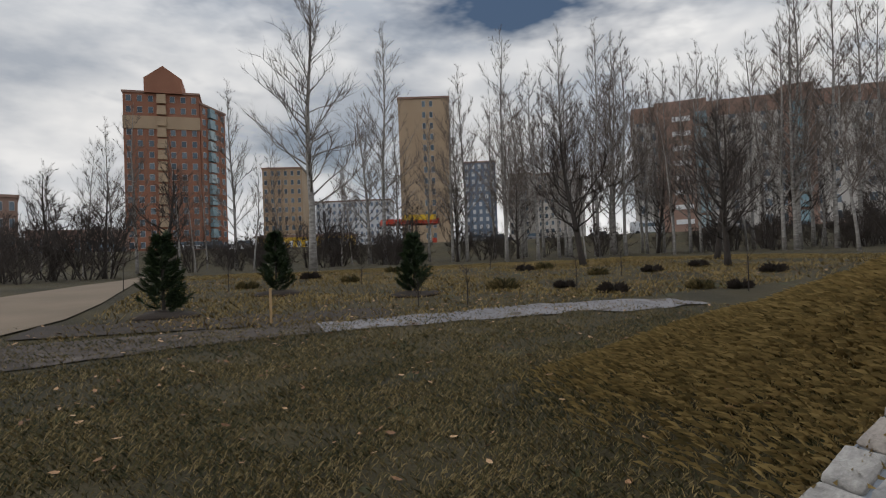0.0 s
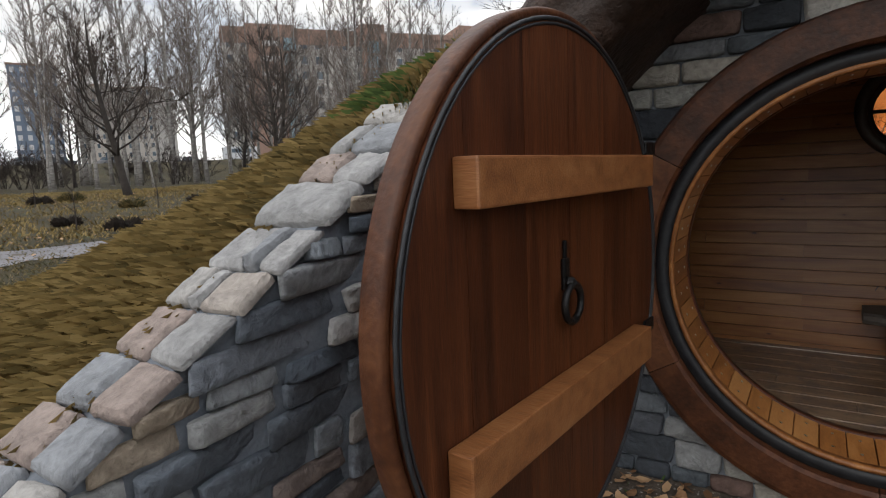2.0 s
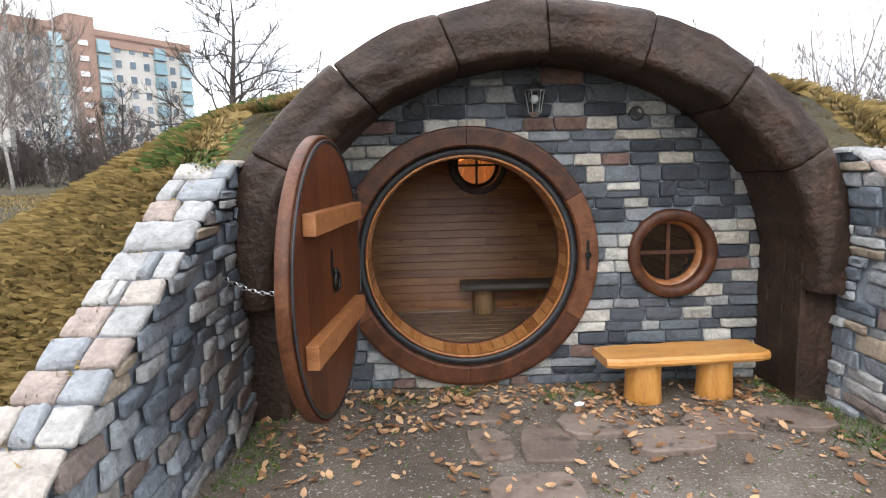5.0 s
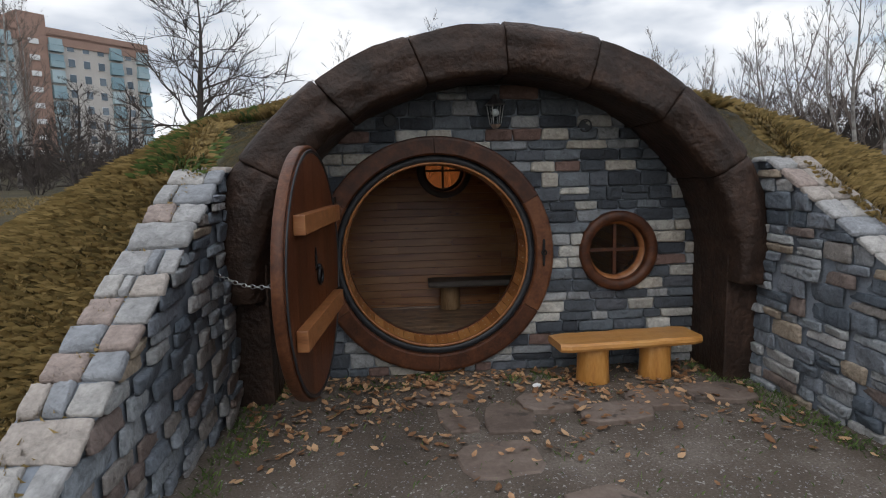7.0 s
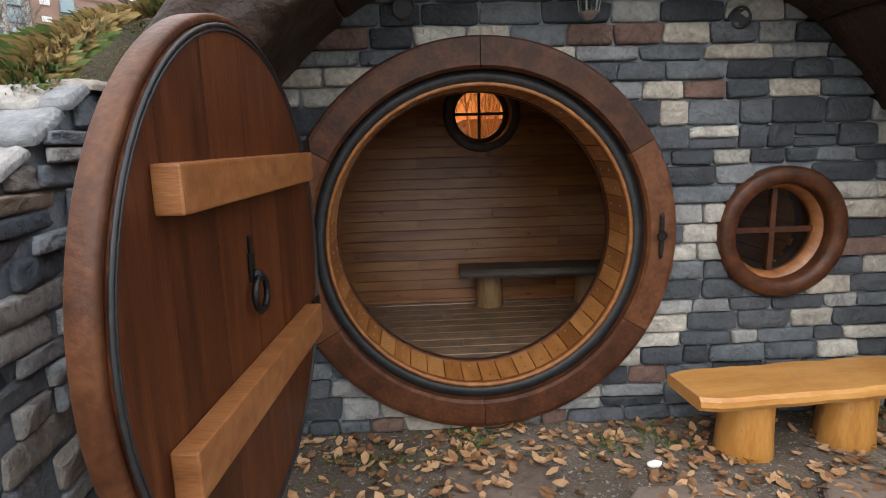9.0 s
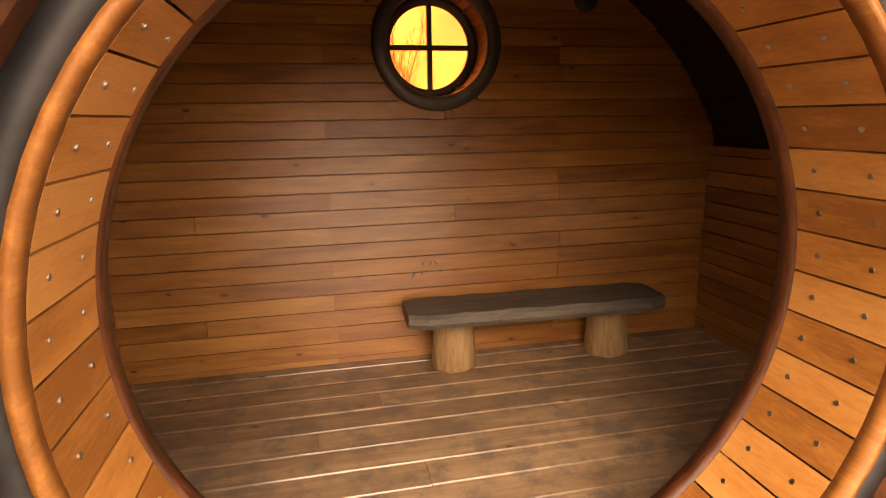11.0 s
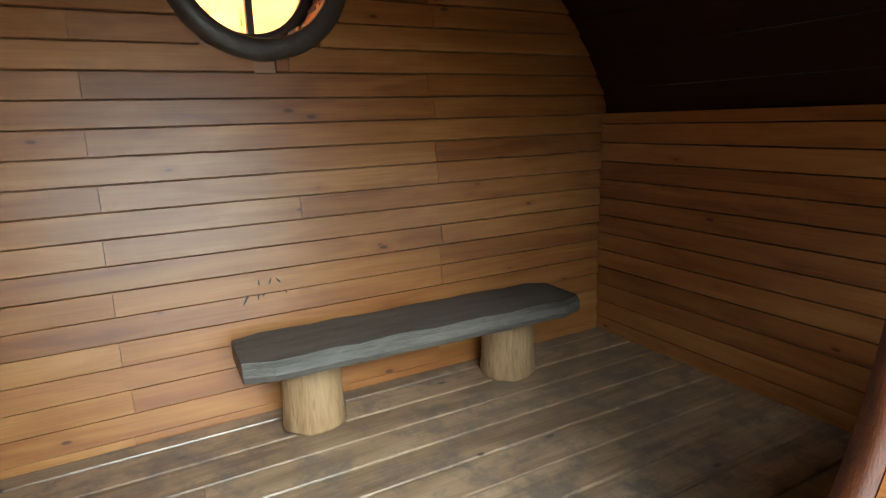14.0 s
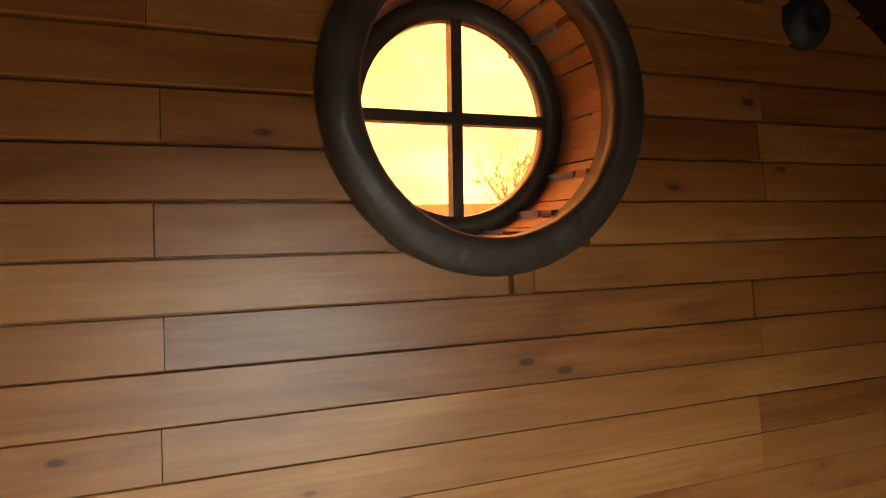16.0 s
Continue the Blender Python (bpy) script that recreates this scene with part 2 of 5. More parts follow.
STONE_WING = stone_mat("wing_wall_stone", [(0.13, 0.15, 0.175), (0.25, 0.275, 0.3), (0.17, 0.195, 0.225), (0.36, 0.365, 0.36), (0.22, 0.24, 0.27), (0.2, 0.155, 0.135), (0.31, 0.33, 0.345),
                                           (0.1, 0.12, 0.145), (0.38, 0.31, 0.235), (0.41, 0.4, 0.385), (0.2, 0.22, 0.25), (0.29, 0.3, 0.31), (0.27, 0.245, 0.225)])
MORTAR = mat("blue_grey_mortar", [(0.15, 0.17, 0.2), (0.26, 0.285, 0.32)], scale=6, rough=0.95, bump=0.6, bump_scale=60)
ARCH = mat("dark_carved_wood", [(0.012, 0.007, 0.0045), (0.03, 0.0165, 0.011), (0.066, 0.037, 0.025)], scale=5, rough=0.58, bump=0.9, bump_scale=26, stretch=(1, 1, 1), spec=0.3, bump_dist=0.02)
STAIN = mat("red_brown_stained_wood", [(0.03, 0.0085, 0.0035), (0.075, 0.0215, 0.0075), (0.145, 0.046, 0.0155)], scale=3, rough=0.4, bump=0.18, bump_scale=30, stretch=(9, 9, 0.6), coat=0.05, spec=0.35, spots=(4, 0.7, (0.028, 0.01, 0.005)), per_object=0.12)
STAIN_RING = mat("worn_stained_ring", [(0.033, 0.011, 0.0048), (0.08, 0.027, 0.0105), (0.145, 0.056, 0.023)], scale=5, rough=0.48, bump=0.3, bump_scale=25, stretch=(2, 2, 2), coat=0.03, spec=0.32, spots=(7, 0.72, (0.25, 0.125, 0.06)), per_object=0.25)
BRACE = mat("orange_brown_brace", [(0.14, 0.05, 0.017), (0.27, 0.105, 0.036), (0.36, 0.165, 0.063)], scale=3, rough=0.4, bump=0.2, bump_scale=30, stretch=(6, 1, 8), coat=0.1, spots=(9, 0.75, (0.06, 0.025, 0.01)))
STAVE = mat("orange_pine_stave", [(0.22, 0.08, 0.02), (0.37, 0.15, 0.04), (0.47, 0.22, 0.072)], scale=4, rough=0.45, bump=0.15, bump_scale=30, stretch=(5, 1, 5), per_object=0.4, coat=0.05)
WALLWOOD = board_mat("varnished_wall_board", [(0.19, 0.062, 0.013), (0.28, 0.105, 0.025), (0.35, 0.145, 0.038), (0.43, 0.205, 0.062)], "Z", (0.06, 0.017, 0.006), rough=0.4, coat=0.16, tone=0.24)
FLOORWOOD = board_mat("worn_floor_plank", [(0.15, 0.092, 0.054), (0.27, 0.18, 0.112), (0.37, 0.26, 0.17)], "Y", (0.035, 0.027, 0.024), rough=0.26, coat=0.4, tone=0.15, stain=(0.11, 0.088, 0.075))
FLOORGAP = mat("light_plank_tongue", [(0.34, 0.2, 0.09), (0.52, 0.36, 0.2)], scale=4, rough=0.6, bump=0, per_object=0.6)
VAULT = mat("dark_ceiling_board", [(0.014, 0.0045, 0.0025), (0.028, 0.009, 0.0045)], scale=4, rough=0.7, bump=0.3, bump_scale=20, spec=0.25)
GREYWOOD = mat("weathered_grey_plank", [(0.045, 0.038, 0.032), (0.09, 0.078, 0.067), (0.14, 0.122, 0.102)], scale=3, rough=0.55, bump=0.4, bump_scale=25, stretch=(1, 7, 5))
BARKLEG = mat("stripped_log", [(0.16, 0.09, 0.04), (0.29, 0.18, 0.088), (0.37, 0.25, 0.13)], scale=5, rough=0.6, bump=0.5, bump_scale=18, stretch=(5, 5, 0.8), spots=(8, 0.66, (0.1, 0.055, 0.024)))
HONEY = mat("honey_varnished_pine", [(0.36, 0.155, 0.036), (0.5, 0.235, 0.06), (0.58, 0.31, 0.1)], scale=3, rough=0.35, bump=0.15, bump_scale=24, stretch=(1, 6, 4), coat=0.2, spots=(6, 0.76, (0.25, 0.09, 0.025)))
HONEYLEG = mat("honey_log", [(0.33, 0.135, 0.028), (0.48, 0.22, 0.05), (0.58, 0.31, 0.095)], scale=5, rough=0.4, bump=0.3, bump_scale=18, stretch=(4, 4, 1), coat=0.15, spots=(9, 0.7, (0.24, 0.085, 0.022)))
BLACK = mat("black_iron", [(0.012, 0.012, 0.013), (0.035, 0.033, 0.032)], scale=20, rough=0.4, bump=0.3, bump_scale=60, metal=0.7)
RUBBER = mat("black_rubber", [(0.012, 0.013, 0.015), (0.03, 0.032, 0.036)], scale=20, rough=0.5, bump=0.1)
STEEL = mat("chain_steel", [(0.4, 0.4, 0.4), (0.6, 0.6, 0.6)], scale=20, rough=0.35, bump=0, metal=1.0)
DARKRING = mat("blackened_wood", [(0.03, 0.022, 0.017), (0.075, 0.06, 0.05)], scale=8, rough=0.4, bump=0.5, bump_scale=20)
FLAG = mat("red_brown_flagstone", [(0.1, 0.073, 0.058), (0.15, 0.112, 0.09), (0.2, 0.158, 0.132)], scale=5, rough=0.9, bump=0.7, bump_scale=30, per_object=0.2, spots=(7, 0.62, (0.07, 0.055, 0.045)))
GRAVEL = mat("earth_and_gravel", [(0.05, 0.038, 0.028), (0.1, 0.078, 0.06), (0.2, 0.17, 0.145)], scale=1.6, rough=0.95, bump=1.0, bump_scale=70, spots=(45, 0.62, (0.3, 0.28, 0.26)))
LAWN = mat("short_autumn_lawn", [(0.016, 0.013, 0.004), (0.04, 0.031, 0.01), (0.075, 0.056, 0.02)], scale=0.5, rough=0.95, bump=1.0, bump_scale=35, spots=(1.6, 0.64, (0.05, 0.056, 0.018)), bump_dist=0.03)
BLADE = mat("grass_blade", [(0.022, 0.027, 0.006), (0.07, 0.06, 0.017), (0.15, 0.11, 0.038), (0.28, 0.21, 0.095)], scale=0.7, rough=0.8, bump=0, island=0.7, ramp=(0.15, 0.85))
STRAW = mat("dry_straw_grass", [(0.085, 0.066, 0.019), (0.175, 0.122, 0.038), (0.28, 0.195, 0.066), (0.37, 0.265, 0.105)], scale=0.6, rough=0.85, bump=0, island=0.55, ramp=(0.1, 0.9))
LEAF = mat("fallen_leaf", [(0.16, 0.075, 0.03), (0.32, 0.17, 0.08), (0.45, 0.28, 0.15)], scale=5, rough=0.7, bump=0.2, island=0.7)
BIRCH = mat("birch_bark", [(0.1, 0.085, 0.075), (0.3, 0.28, 0.26), (0.5, 0.48, 0.45)], scale=1.5, rough=0.8, bump=0.3, bump_scale=10, stretch=(2, 2, 6))
BARK = mat("dark_bark", [(0.03, 0.024, 0.02), (0.07, 0.058, 0.05)], scale=4, rough=0.9, bump=0.4, bump_scale=20)
TWIG = mat("bare_twig", [(0.11, 0.085, 0.07), (0.2, 0.165, 0.145)], scale=1, rough=0.9, bump=0)
TWIGDARK = mat("dark_twig", [(0.035, 0.028, 0.024), (0.085, 0.066, 0.056)], scale=1, rough=0.9, bump=0)
NEEDLE = mat("pine_needle", [(0.01, 0.024, 0.01), (0.025, 0.05, 0.016), (0.05, 0.075, 0.024)], scale=3, rough=0.7, bump=0, island=0.5)
CHIPS = mat("mulch_and_sticks", [(0.03, 0.022, 0.017), (0.075, 0.06, 0.05), (0.16, 0.14, 0.125)], scale=4, rough=1, bump=1.0, bump_scale=40, ramp=(0.35, 0.75))
SOIL = mat("dark_mulch", [(0.022, 0.016, 0.012), (0.05, 0.037, 0.028)], scale=3, rough=1, bump=1.0, bump_scale=30)
PATHSTUFF = mat("grey_gravel_strip", [(0.13, 0.125, 0.13), (0.26, 0.25, 0.26)], scale=1.5, rough=0.95, bump=0.8, bump_scale=25, spots=(2.2, 0.6, (0.1, 0.08, 0.065)))
ALLEY = mat("beige_park_path", [(0.15, 0.115, 0.08), (0.22, 0.17, 0.12)], scale=0.6, rough=0.95, bump=0.4, bump_scale=25)
STAKE = mat("raw_stake_wood", [(0.4, 0.25, 0.12), (0.55, 0.38, 0.2)], scale=6, rough=0.8, bump=0.2)
BRICK = mat("red_brick_cladding", [(0.27, 0.12, 0.075), (0.38, 0.18, 0.115)], scale=0.2, rough=0.9, bump=0.2, bump_scale=4)
TAN = mat("tan_render", [(0.4, 0.29, 0.19), (0.5, 0.38, 0.26)], scale=0.15, rough=0.9, bump=0.1, bump_scale=4)
GREYPANEL = mat("grey_brick_facade", [(0.46, 0.43, 0.4), (0.58, 0.55, 0.51)], scale=0.2, rough=0.9, bump=0.2, bump_scale=3)
BROWNPANEL = mat("brown_brick_facade", [(0.28, 0.18, 0.14), (0.38, 0.25, 0.2)], scale=0.2, rough=0.9, bump=0.2, bump_scale=3)
WHITEWALL = mat("white_render", [(0.6, 0.62, 0.65), (0.75, 0.76, 0.78)], scale=0.1, rough=0.85, bump=0)
BLUEWALL = mat("blue_facade", [(0.14, 0.19, 0.27), (0.22, 0.28, 0.37)], scale=0.1, rough=0.5, bump=0)
GLAZE = mat("far_window_glass", [(0.06, 0.09, 0.12), (0.16, 0.2, 0.24)], scale=0.2, rough=0.12, bump=0, per_object=0.6)
BALCONY = mat("balcony_glass", [(0.2, 0.32, 0.37), (0.42, 0.52, 0.55)], scale=0.3, rough=0.25, bump=0, per_object=0.6)
FRAMEWHITE = mat("white_window_frame", [(0.7, 0.7, 0.7), (0.82, 0.82, 0.82)], scale=3, rough=0.5, bump=0)
RED = mat("red_sign", [(0.55, 0.05, 0.02), (0.65, 0.07, 0.03)], scale=1, rough=0.5, bump=0)
YELLOW = mat("yellow_sign", [(0.75, 0.45, 0.02), (0.85, 0.55, 0.04)], scale=1, rough=0.5, bump=0)
ASPHALT = mat("asphalt", [(0.04, 0.04, 0.042), (0.07, 0.07, 0.072)], scale=0.5, rough=0.9, bump=0.2)
CARPAINT = mat("car_paint", [(0.05, 0.055, 0.07), (0.3, 0.3, 0.31), (0.7, 0.7, 0.7)], scale=0.2, rough=0.3, bump=0, per_object=1.4, ramp=(0.0, 1.0))
PAPER = mat("white_paper", [(0.7, 0.7, 0.7), (0.8, 0.8, 0.8)], scale=5, rough=0.8, bump=0)


def clear_glass(name, tint, gloss=0.08, haze=0.0):
    m = bpy.data.materials.new(name)
    m.use_nodes = True
    n, l = m.node_tree.nodes, m.node_tree.links
    n.clear()
    out, mx = n.new("ShaderNodeOutputMaterial"), n.new("ShaderNodeMixShader")
    tr, gl = n.new("ShaderNodeBsdfTransparent"), n.new("ShaderNodeBsdfGlossy")
    tr.inputs["Color"].default_value = (*tint, 1)
    gl.inputs["Roughness"].default_value = 0.05
    mx.inputs["Fac"].default_value = gloss
    first = tr.outputs[0]
    if haze:
        tl, m2 = n.new("ShaderNodeBsdfTranslucent"), n.new("ShaderNodeMixShader")
        tl.inputs["Color"].default_value = (*tint, 1)
        m2.inputs["Fac"].default_value = haze
        l.new(first, m2.inputs[1])
        l.new(tl.outputs[0], m2.inputs[2])
        first = m2.outputs[0]
    l.new(first, mx.inputs[1])
    l.new(gl.outputs[0], mx.inputs[2])
    l.new(mx.outputs[0], out.inputs["Surface"])
    return m


AMBER = clear_glass("amber_glass", (0.78, 0.22, 0.055), 0.02, 0.2)
PANE = clear_glass("window_glass", (0.75, 0.78, 0.78), 0.05)


# ---- mesh helpers ----
def mesh_of(name, bm, material, smooth=False):
    me = bpy.data.meshes.new(name)
    bm.normal_update()
    bm.to_mesh(me)
    bm.free()
    if smooth:
        for p in me.polygons:
            p.use_smooth = True
    if material:
        me.materials.append(material)
    return me


def part(name, bm, material, parent, label="", smooth=False):
    ob = new(name, mesh_of(name, bm, material, smooth))
    ob.parent = parent
    if label:
        ob["label"] = label
    return ob


def thing(name, label, category, group="", kind="", m=None):
    ob = new(name)
    if m is not None:
        ob.matrix_basis = m
    return tagged(ob, label, category, group, kind)


def solid(name, bm, material, label, category="", group="", kind="", smooth=False):
    return tagged(new(name, mesh_of(name, bm, material, smooth)), label, category, group, kind)


def piece(name, me, parent, m):
    ob = new(name, me)
    ob.parent = parent
    ob.matrix_basis = m
    return ob


def box(bm, c, s, rz=0.0, bevel=0.0, ry=0.0, rx=0.0):
    r = bmesh.ops.create_cube(bm, size=1.0, matrix=pose(*c, rx, ry, rz) @ Matrix.Diagonal((*s, 1)))
    if bevel:
        es = list({e for v in r["verts"] for e in v.link_edges})
        bmesh.ops.bevel(bm, geom=es, offset=bevel, segments=2, affect="EDGES", profile=0.6)
    return bm


def boxes(*args, bevel=0.0):
    bm = bmesh.new()
    for c, s in args:
        box(bm, c, s, bevel=bevel)
    return bm


def lathe_y(profile, cx, cz, segs=72, a0=0.0, a1=360.0):
    """Turns a closed (radius, y) profile about the axis along y through (cx, cz)."""
    bm = bmesh.new()
    full = abs(a1 - a0 - 360) < 1e-6
    n = segs if full else segs + 1
    rows = []
    for i in range(n):
        a = radians(a0 + (a1 - a0) * i / segs)
        rows.append([bm.verts.new((cx + r * math.cos(a), y, cz + r * math.sin(a))) for r, y in profile])
    k = len(profile)
    for i in range(segs):
        A, B = rows[i], rows[(i + 1) % n]
        for j in range(k):
            bm.faces.new((A[j], A[(j + 1) % k], B[(j + 1) % k], B[j]))
    if not full:
        bm.faces.new(rows[0][::-1])
        bm.faces.new(rows[-1])
    bmesh.ops.recalc_face_normals(bm, faces=bm.faces)
    return bm


def tube(bm, pts, radii, sides=6):
    rings = []
    for i, p in enumerate(pts):
        p = Vector(p)
        d = (Vector(pts[min(i + 1, len(pts) - 1)]) - Vector(pts[max(i - 1, 0)])).normalized()
        u = d.orthogonal().normalized()
        w = d.cross(u)
        rings.append([bm.verts.new(p + radii[i] * (math.cos(2 * math.pi * k / sides) * u + math.sin(2 * math.pi * k / sides) * w)) for k in range(sides)])
    for A, B in zip(rings, rings[1:]):
        for k in range(sides):
            bm.faces.new((A[k], A[(k + 1) % sides], B[(k + 1) % sides], B[k]))
    bm.faces.new(rings[0][::-1])
    bm.faces.new(rings[-1])
    return bm


def torus_y(bm, c, R, r, segs=20, sides=6, m=None):
    m = m or Matrix.Identity(4)
    rows = []
    for i in range(segs):
        a = 2 * math.pi * i / segs
        rows.append([bm.verts.new(m @ Vector((c[0] + (R + r * math.cos(b)) * math.cos(a), c[1] + r * math.sin(b), c[2] + (R + r * math.cos(b)) * math.sin(a))))
                     for b in (2 * math.pi * j / sides for j in range(sides))])
    for i in range(segs):
        A, B = rows[i], rows[(i + 1) % segs]
        for j in range(sides):
            bm.faces.new((A[j], A[(j + 1) % sides], B[(j + 1) % sides], B[j]))
    return bm


def log_leg(r, h, seed):
    rng = random.Random(seed)
    bm = bmesh.new()
    rows, n = [], 20
    w = [1 + rng.uniform(-0.05, 0.05) for _ in range(n)]
    for z, k in ((0, 1.03), (0.012, 1.06), (h * 0.35, 1.0), (h * 0.7, 0.98), (h - 0.01, 0.99), (h, 0.96)):
        rows.append([bm.verts.new((r * k * w[i] * math.cos(2 * math.pi * i / n), r * k * w[i] * math.sin(2 * math.pi * i / n), z)) for i in range(n)])
    for A, B in zip(rows, rows[1:]):
        for i in range(n):
            bm.faces.new((A[i], A[(i + 1) % n], B[(i + 1) % n], B[i]))
    bm.faces.new(rows[0][::-1])
    bm.faces.new(rows[-1])
    return bm


def plank_top(lx, ly, h, seed, wav=0.02):
    """A live-edge plank with rounded, uneven edges, centred in x and y, its underside at z = 0."""
    rng = random.Random(seed)
    bm = bmesh.new()
    n = 14
    top, mid, bot = [], [], []
    e0, e1 = [rng.uniform(-wav, wav) for _ in range(n + 1)], [rng.uniform(-wav, wav) for _ in range(n + 1)]
    rows = []
    for i in range(n + 1):
        x = -lx / 2 + lx * i / n
        ends = 0.03 if i in (0, n) else 0.0
        y0, y1 = -ly / 2 + e0[i] + ends, ly / 2 + e1[i] - ends
        zb = rng.uniform(-0.003, 0.003)
        rows.append([bm.verts.new(v) for v in ((x, y0 + 0.012, 0), (x, y0, h * 0.35), (x, y0 + 0.004, h * 0.75), (x, y0 + 0.02, h + zb), (x, y1 - 0.02, h - zb), (x, y1 - 0.004, h * 0.75), (x, y1, h * 0.35), (x, y1 - 0.012, 0))])
    for A, B in zip(rows, rows[1:]):
        for j in range(8):
            bm.faces.new((A[j], A[(j + 1) % 8], B[(j + 1) % 8], B[j]))
    bm.faces.new(rows[0])
    bm.faces.new(rows[-1][::-1])
    bmesh.ops.recalc_face_normals(bm, faces=bm.faces)
    return bm


def stone_meshes(material, count, seed, corner=0.1, relief=1.0):
    """Unit stones, 1 x 1 x 1, with worn round corners and a rough, slightly domed face towards -y."""
    rng = random.Random(seed)
    out = []
    for k in range(count):
        bm = bmesh.new()
        nx, nz = 8, 6
        sk = [rng.uniform(-0.07, 0.07) for _ in range(4)]
        tilt, lump = (rng.uniform(-0.16, 0.16), rng.uniform(-0.22, 0.22)), rng.uniform(0.14, 0.3)
        grid = []
        for i in range(nx + 1):
            col = []
            for j in range(nz + 1):
                u, v = math.sin((i / nx - 0.5) * math.pi * 0.94) / 0.9956, math.sin((j / nz - 0.5) * math.pi * 0.94) / 0.9956
                x = 0.5 * u * (1 - 0.4 * corner * v ** 8 + sk[0] * v + 0.03 * noise.noise((k * 7.0, v * 1.9, u)))
                z = 0.5 * v * (1 - corner * u ** 12 + sk[1] * u + 0.1 * noise.noise((k * 5.0, u * 2.3, v + 9)))
                e = math.sqrt(max(0.0, (1 - abs(u) ** 22) * (1 - abs(v) ** 12)))
                y = -0.42 - 0.5 * e + relief * e * (tilt[0] * u + tilt[1] * v + lump * noise.noise((u * 2.0 + k * 3, v * 1.5, k)) + 0.08 * noise.noise((u * 5, v * 4, k * 2.0)))
                col.append(bm.verts.new((x, y, z)))
            grid.append(col)
        for i in range(nx):
            for j in range(nz):
                bm.faces.new((grid[i][j], grid[i + 1][j], grid[i + 1][j + 1], grid[i][j + 1]))
        rim = [grid[i][0] for i in range(nx + 1)] + [grid[nx][j] for j in range(1, nz + 1)] + [grid[i][nz] for i in range(nx - 1, -1, -1)] + [grid[0][j] for j in range(nz - 1, 0, -1)]
        back = [bm.verts.new((v.co.x, 0.0, v.co.z)) for v in rim]
        for q in range(len(rim)):
            bm.faces.new((rim[q], back[q], back[(q + 1) % len(rim)], rim[(q + 1) % len(rim)]))
        bmesh.ops.recalc_face_normals(bm, faces=bm.faces)
        out.append(mesh_of("stone", bm, material, smooth=True))
    return out


# ---- the plan ----
DX, DZ = 0.01, 1.0          # centre of the round door
RING, HOLE = 0.958, 0.737    # its frame and its opening
WX, WZ = 1.53, 0.995        # centre of the round window
AX = 0.48                   # axis of the arch
FLOOR = 0.128
BACK = 1.99
XL, XR = -1.30, 1.80        # side walls of the room


def arch_in(a):
    c, s = math.cos(a), math.sin(a)
    return AX + 1.72 * c, 0.9 + 1.45 * s


def arch_out(a):
    c, s = math.cos(a), math.sin(a)
    return AX - 0.03 + 2.11 * c, 0.9 + 1.83 * s


def smooth(a, b, x):
    t = min(1.0, max(0.0, (x - a) / (b - a)))
    return t * t * (3 - 2 * t)


def wing_face(y):
    """Distance of a wing wall's inner face from the axis of the arch."""
    return 1.93 + 0.09 * max(0.0, -y - 0.63)


def wing_top(y):
    return 1.73 - 0.645 * max(0.0, -y - 0.63)


def terrain(x, y):
    """Height of the ground: park, mound over the house and forecourt."""
    r = math.hypot(x + 1, y + 3)
    base = 0.052 * max(0.0, r - 3) if r < 24 else (1.092 + 0.012 * (r - 24) if r < 70 else 1.644 + 3.0 * smooth(70, 92, r))
    base *= 1 - smooth(0, 3, y + 0.6) * smooth(8, 2.5, abs(x - AX)) * 0.8
    base += 0.05 * noise.noise((x * 0.16, y * 0.16, 0.3)) * smooth(4, 12, r)
    d = abs(x - AX)
    inside = d < wing_face(y) + 0.16
    if y < 0.1 and (inside or y < -3.6) and y < 0.1:
        if inside:
            return 0.012 * noise.noise((x * 1.7, y * 1.7, 0.0))
    # mound
    side = 1.0 - smooth(0.6, 8.2, d)
    crown = 2.66 * (0.42 * side + 0.58 * max(0.0, 1 - (d / 7.6) ** 1.1)) if d < 7.6 else 2.72 * 0.42 * side
    crown = max(0.0, crown - 0.33 * smooth(2.2, 3.6, d))
    yy = -y - 0.55 + 0.12 * max(0, d - 2.1)
    front = 1.72 - 0.645 * yy if yy > 0 else 1.72 + 0.9 * min(1.2, -yy)
    soft = 0.25
    h = -soft * math.log(math.exp(-min(60, max(-60, crown / soft))) + math.exp(-min(60, max(-60, front / soft)))) if front > -4 else front
    back = 1 - smooth(5.5, 11, y)
    h *= back
    if 0.1 <= y <= 2.3 and d < 2.0:
        top = 0.9 + 1.79 * math.sqrt(max(0.0, 1 - (d / 2.06) ** 2)) + 0.06
        h = max(h, top)
    if y > 2.29 and d < 2.4:
        h = 0
        return base
    h += 0.05 * noise.noise((x * 1.3, y * 1.3, 4.0)) + 0.02 * noise.noise((x * 5, y * 5, 2.0))
    h = max(h, 0) if h > 0 else 0
    return base + h if h > 0 else base


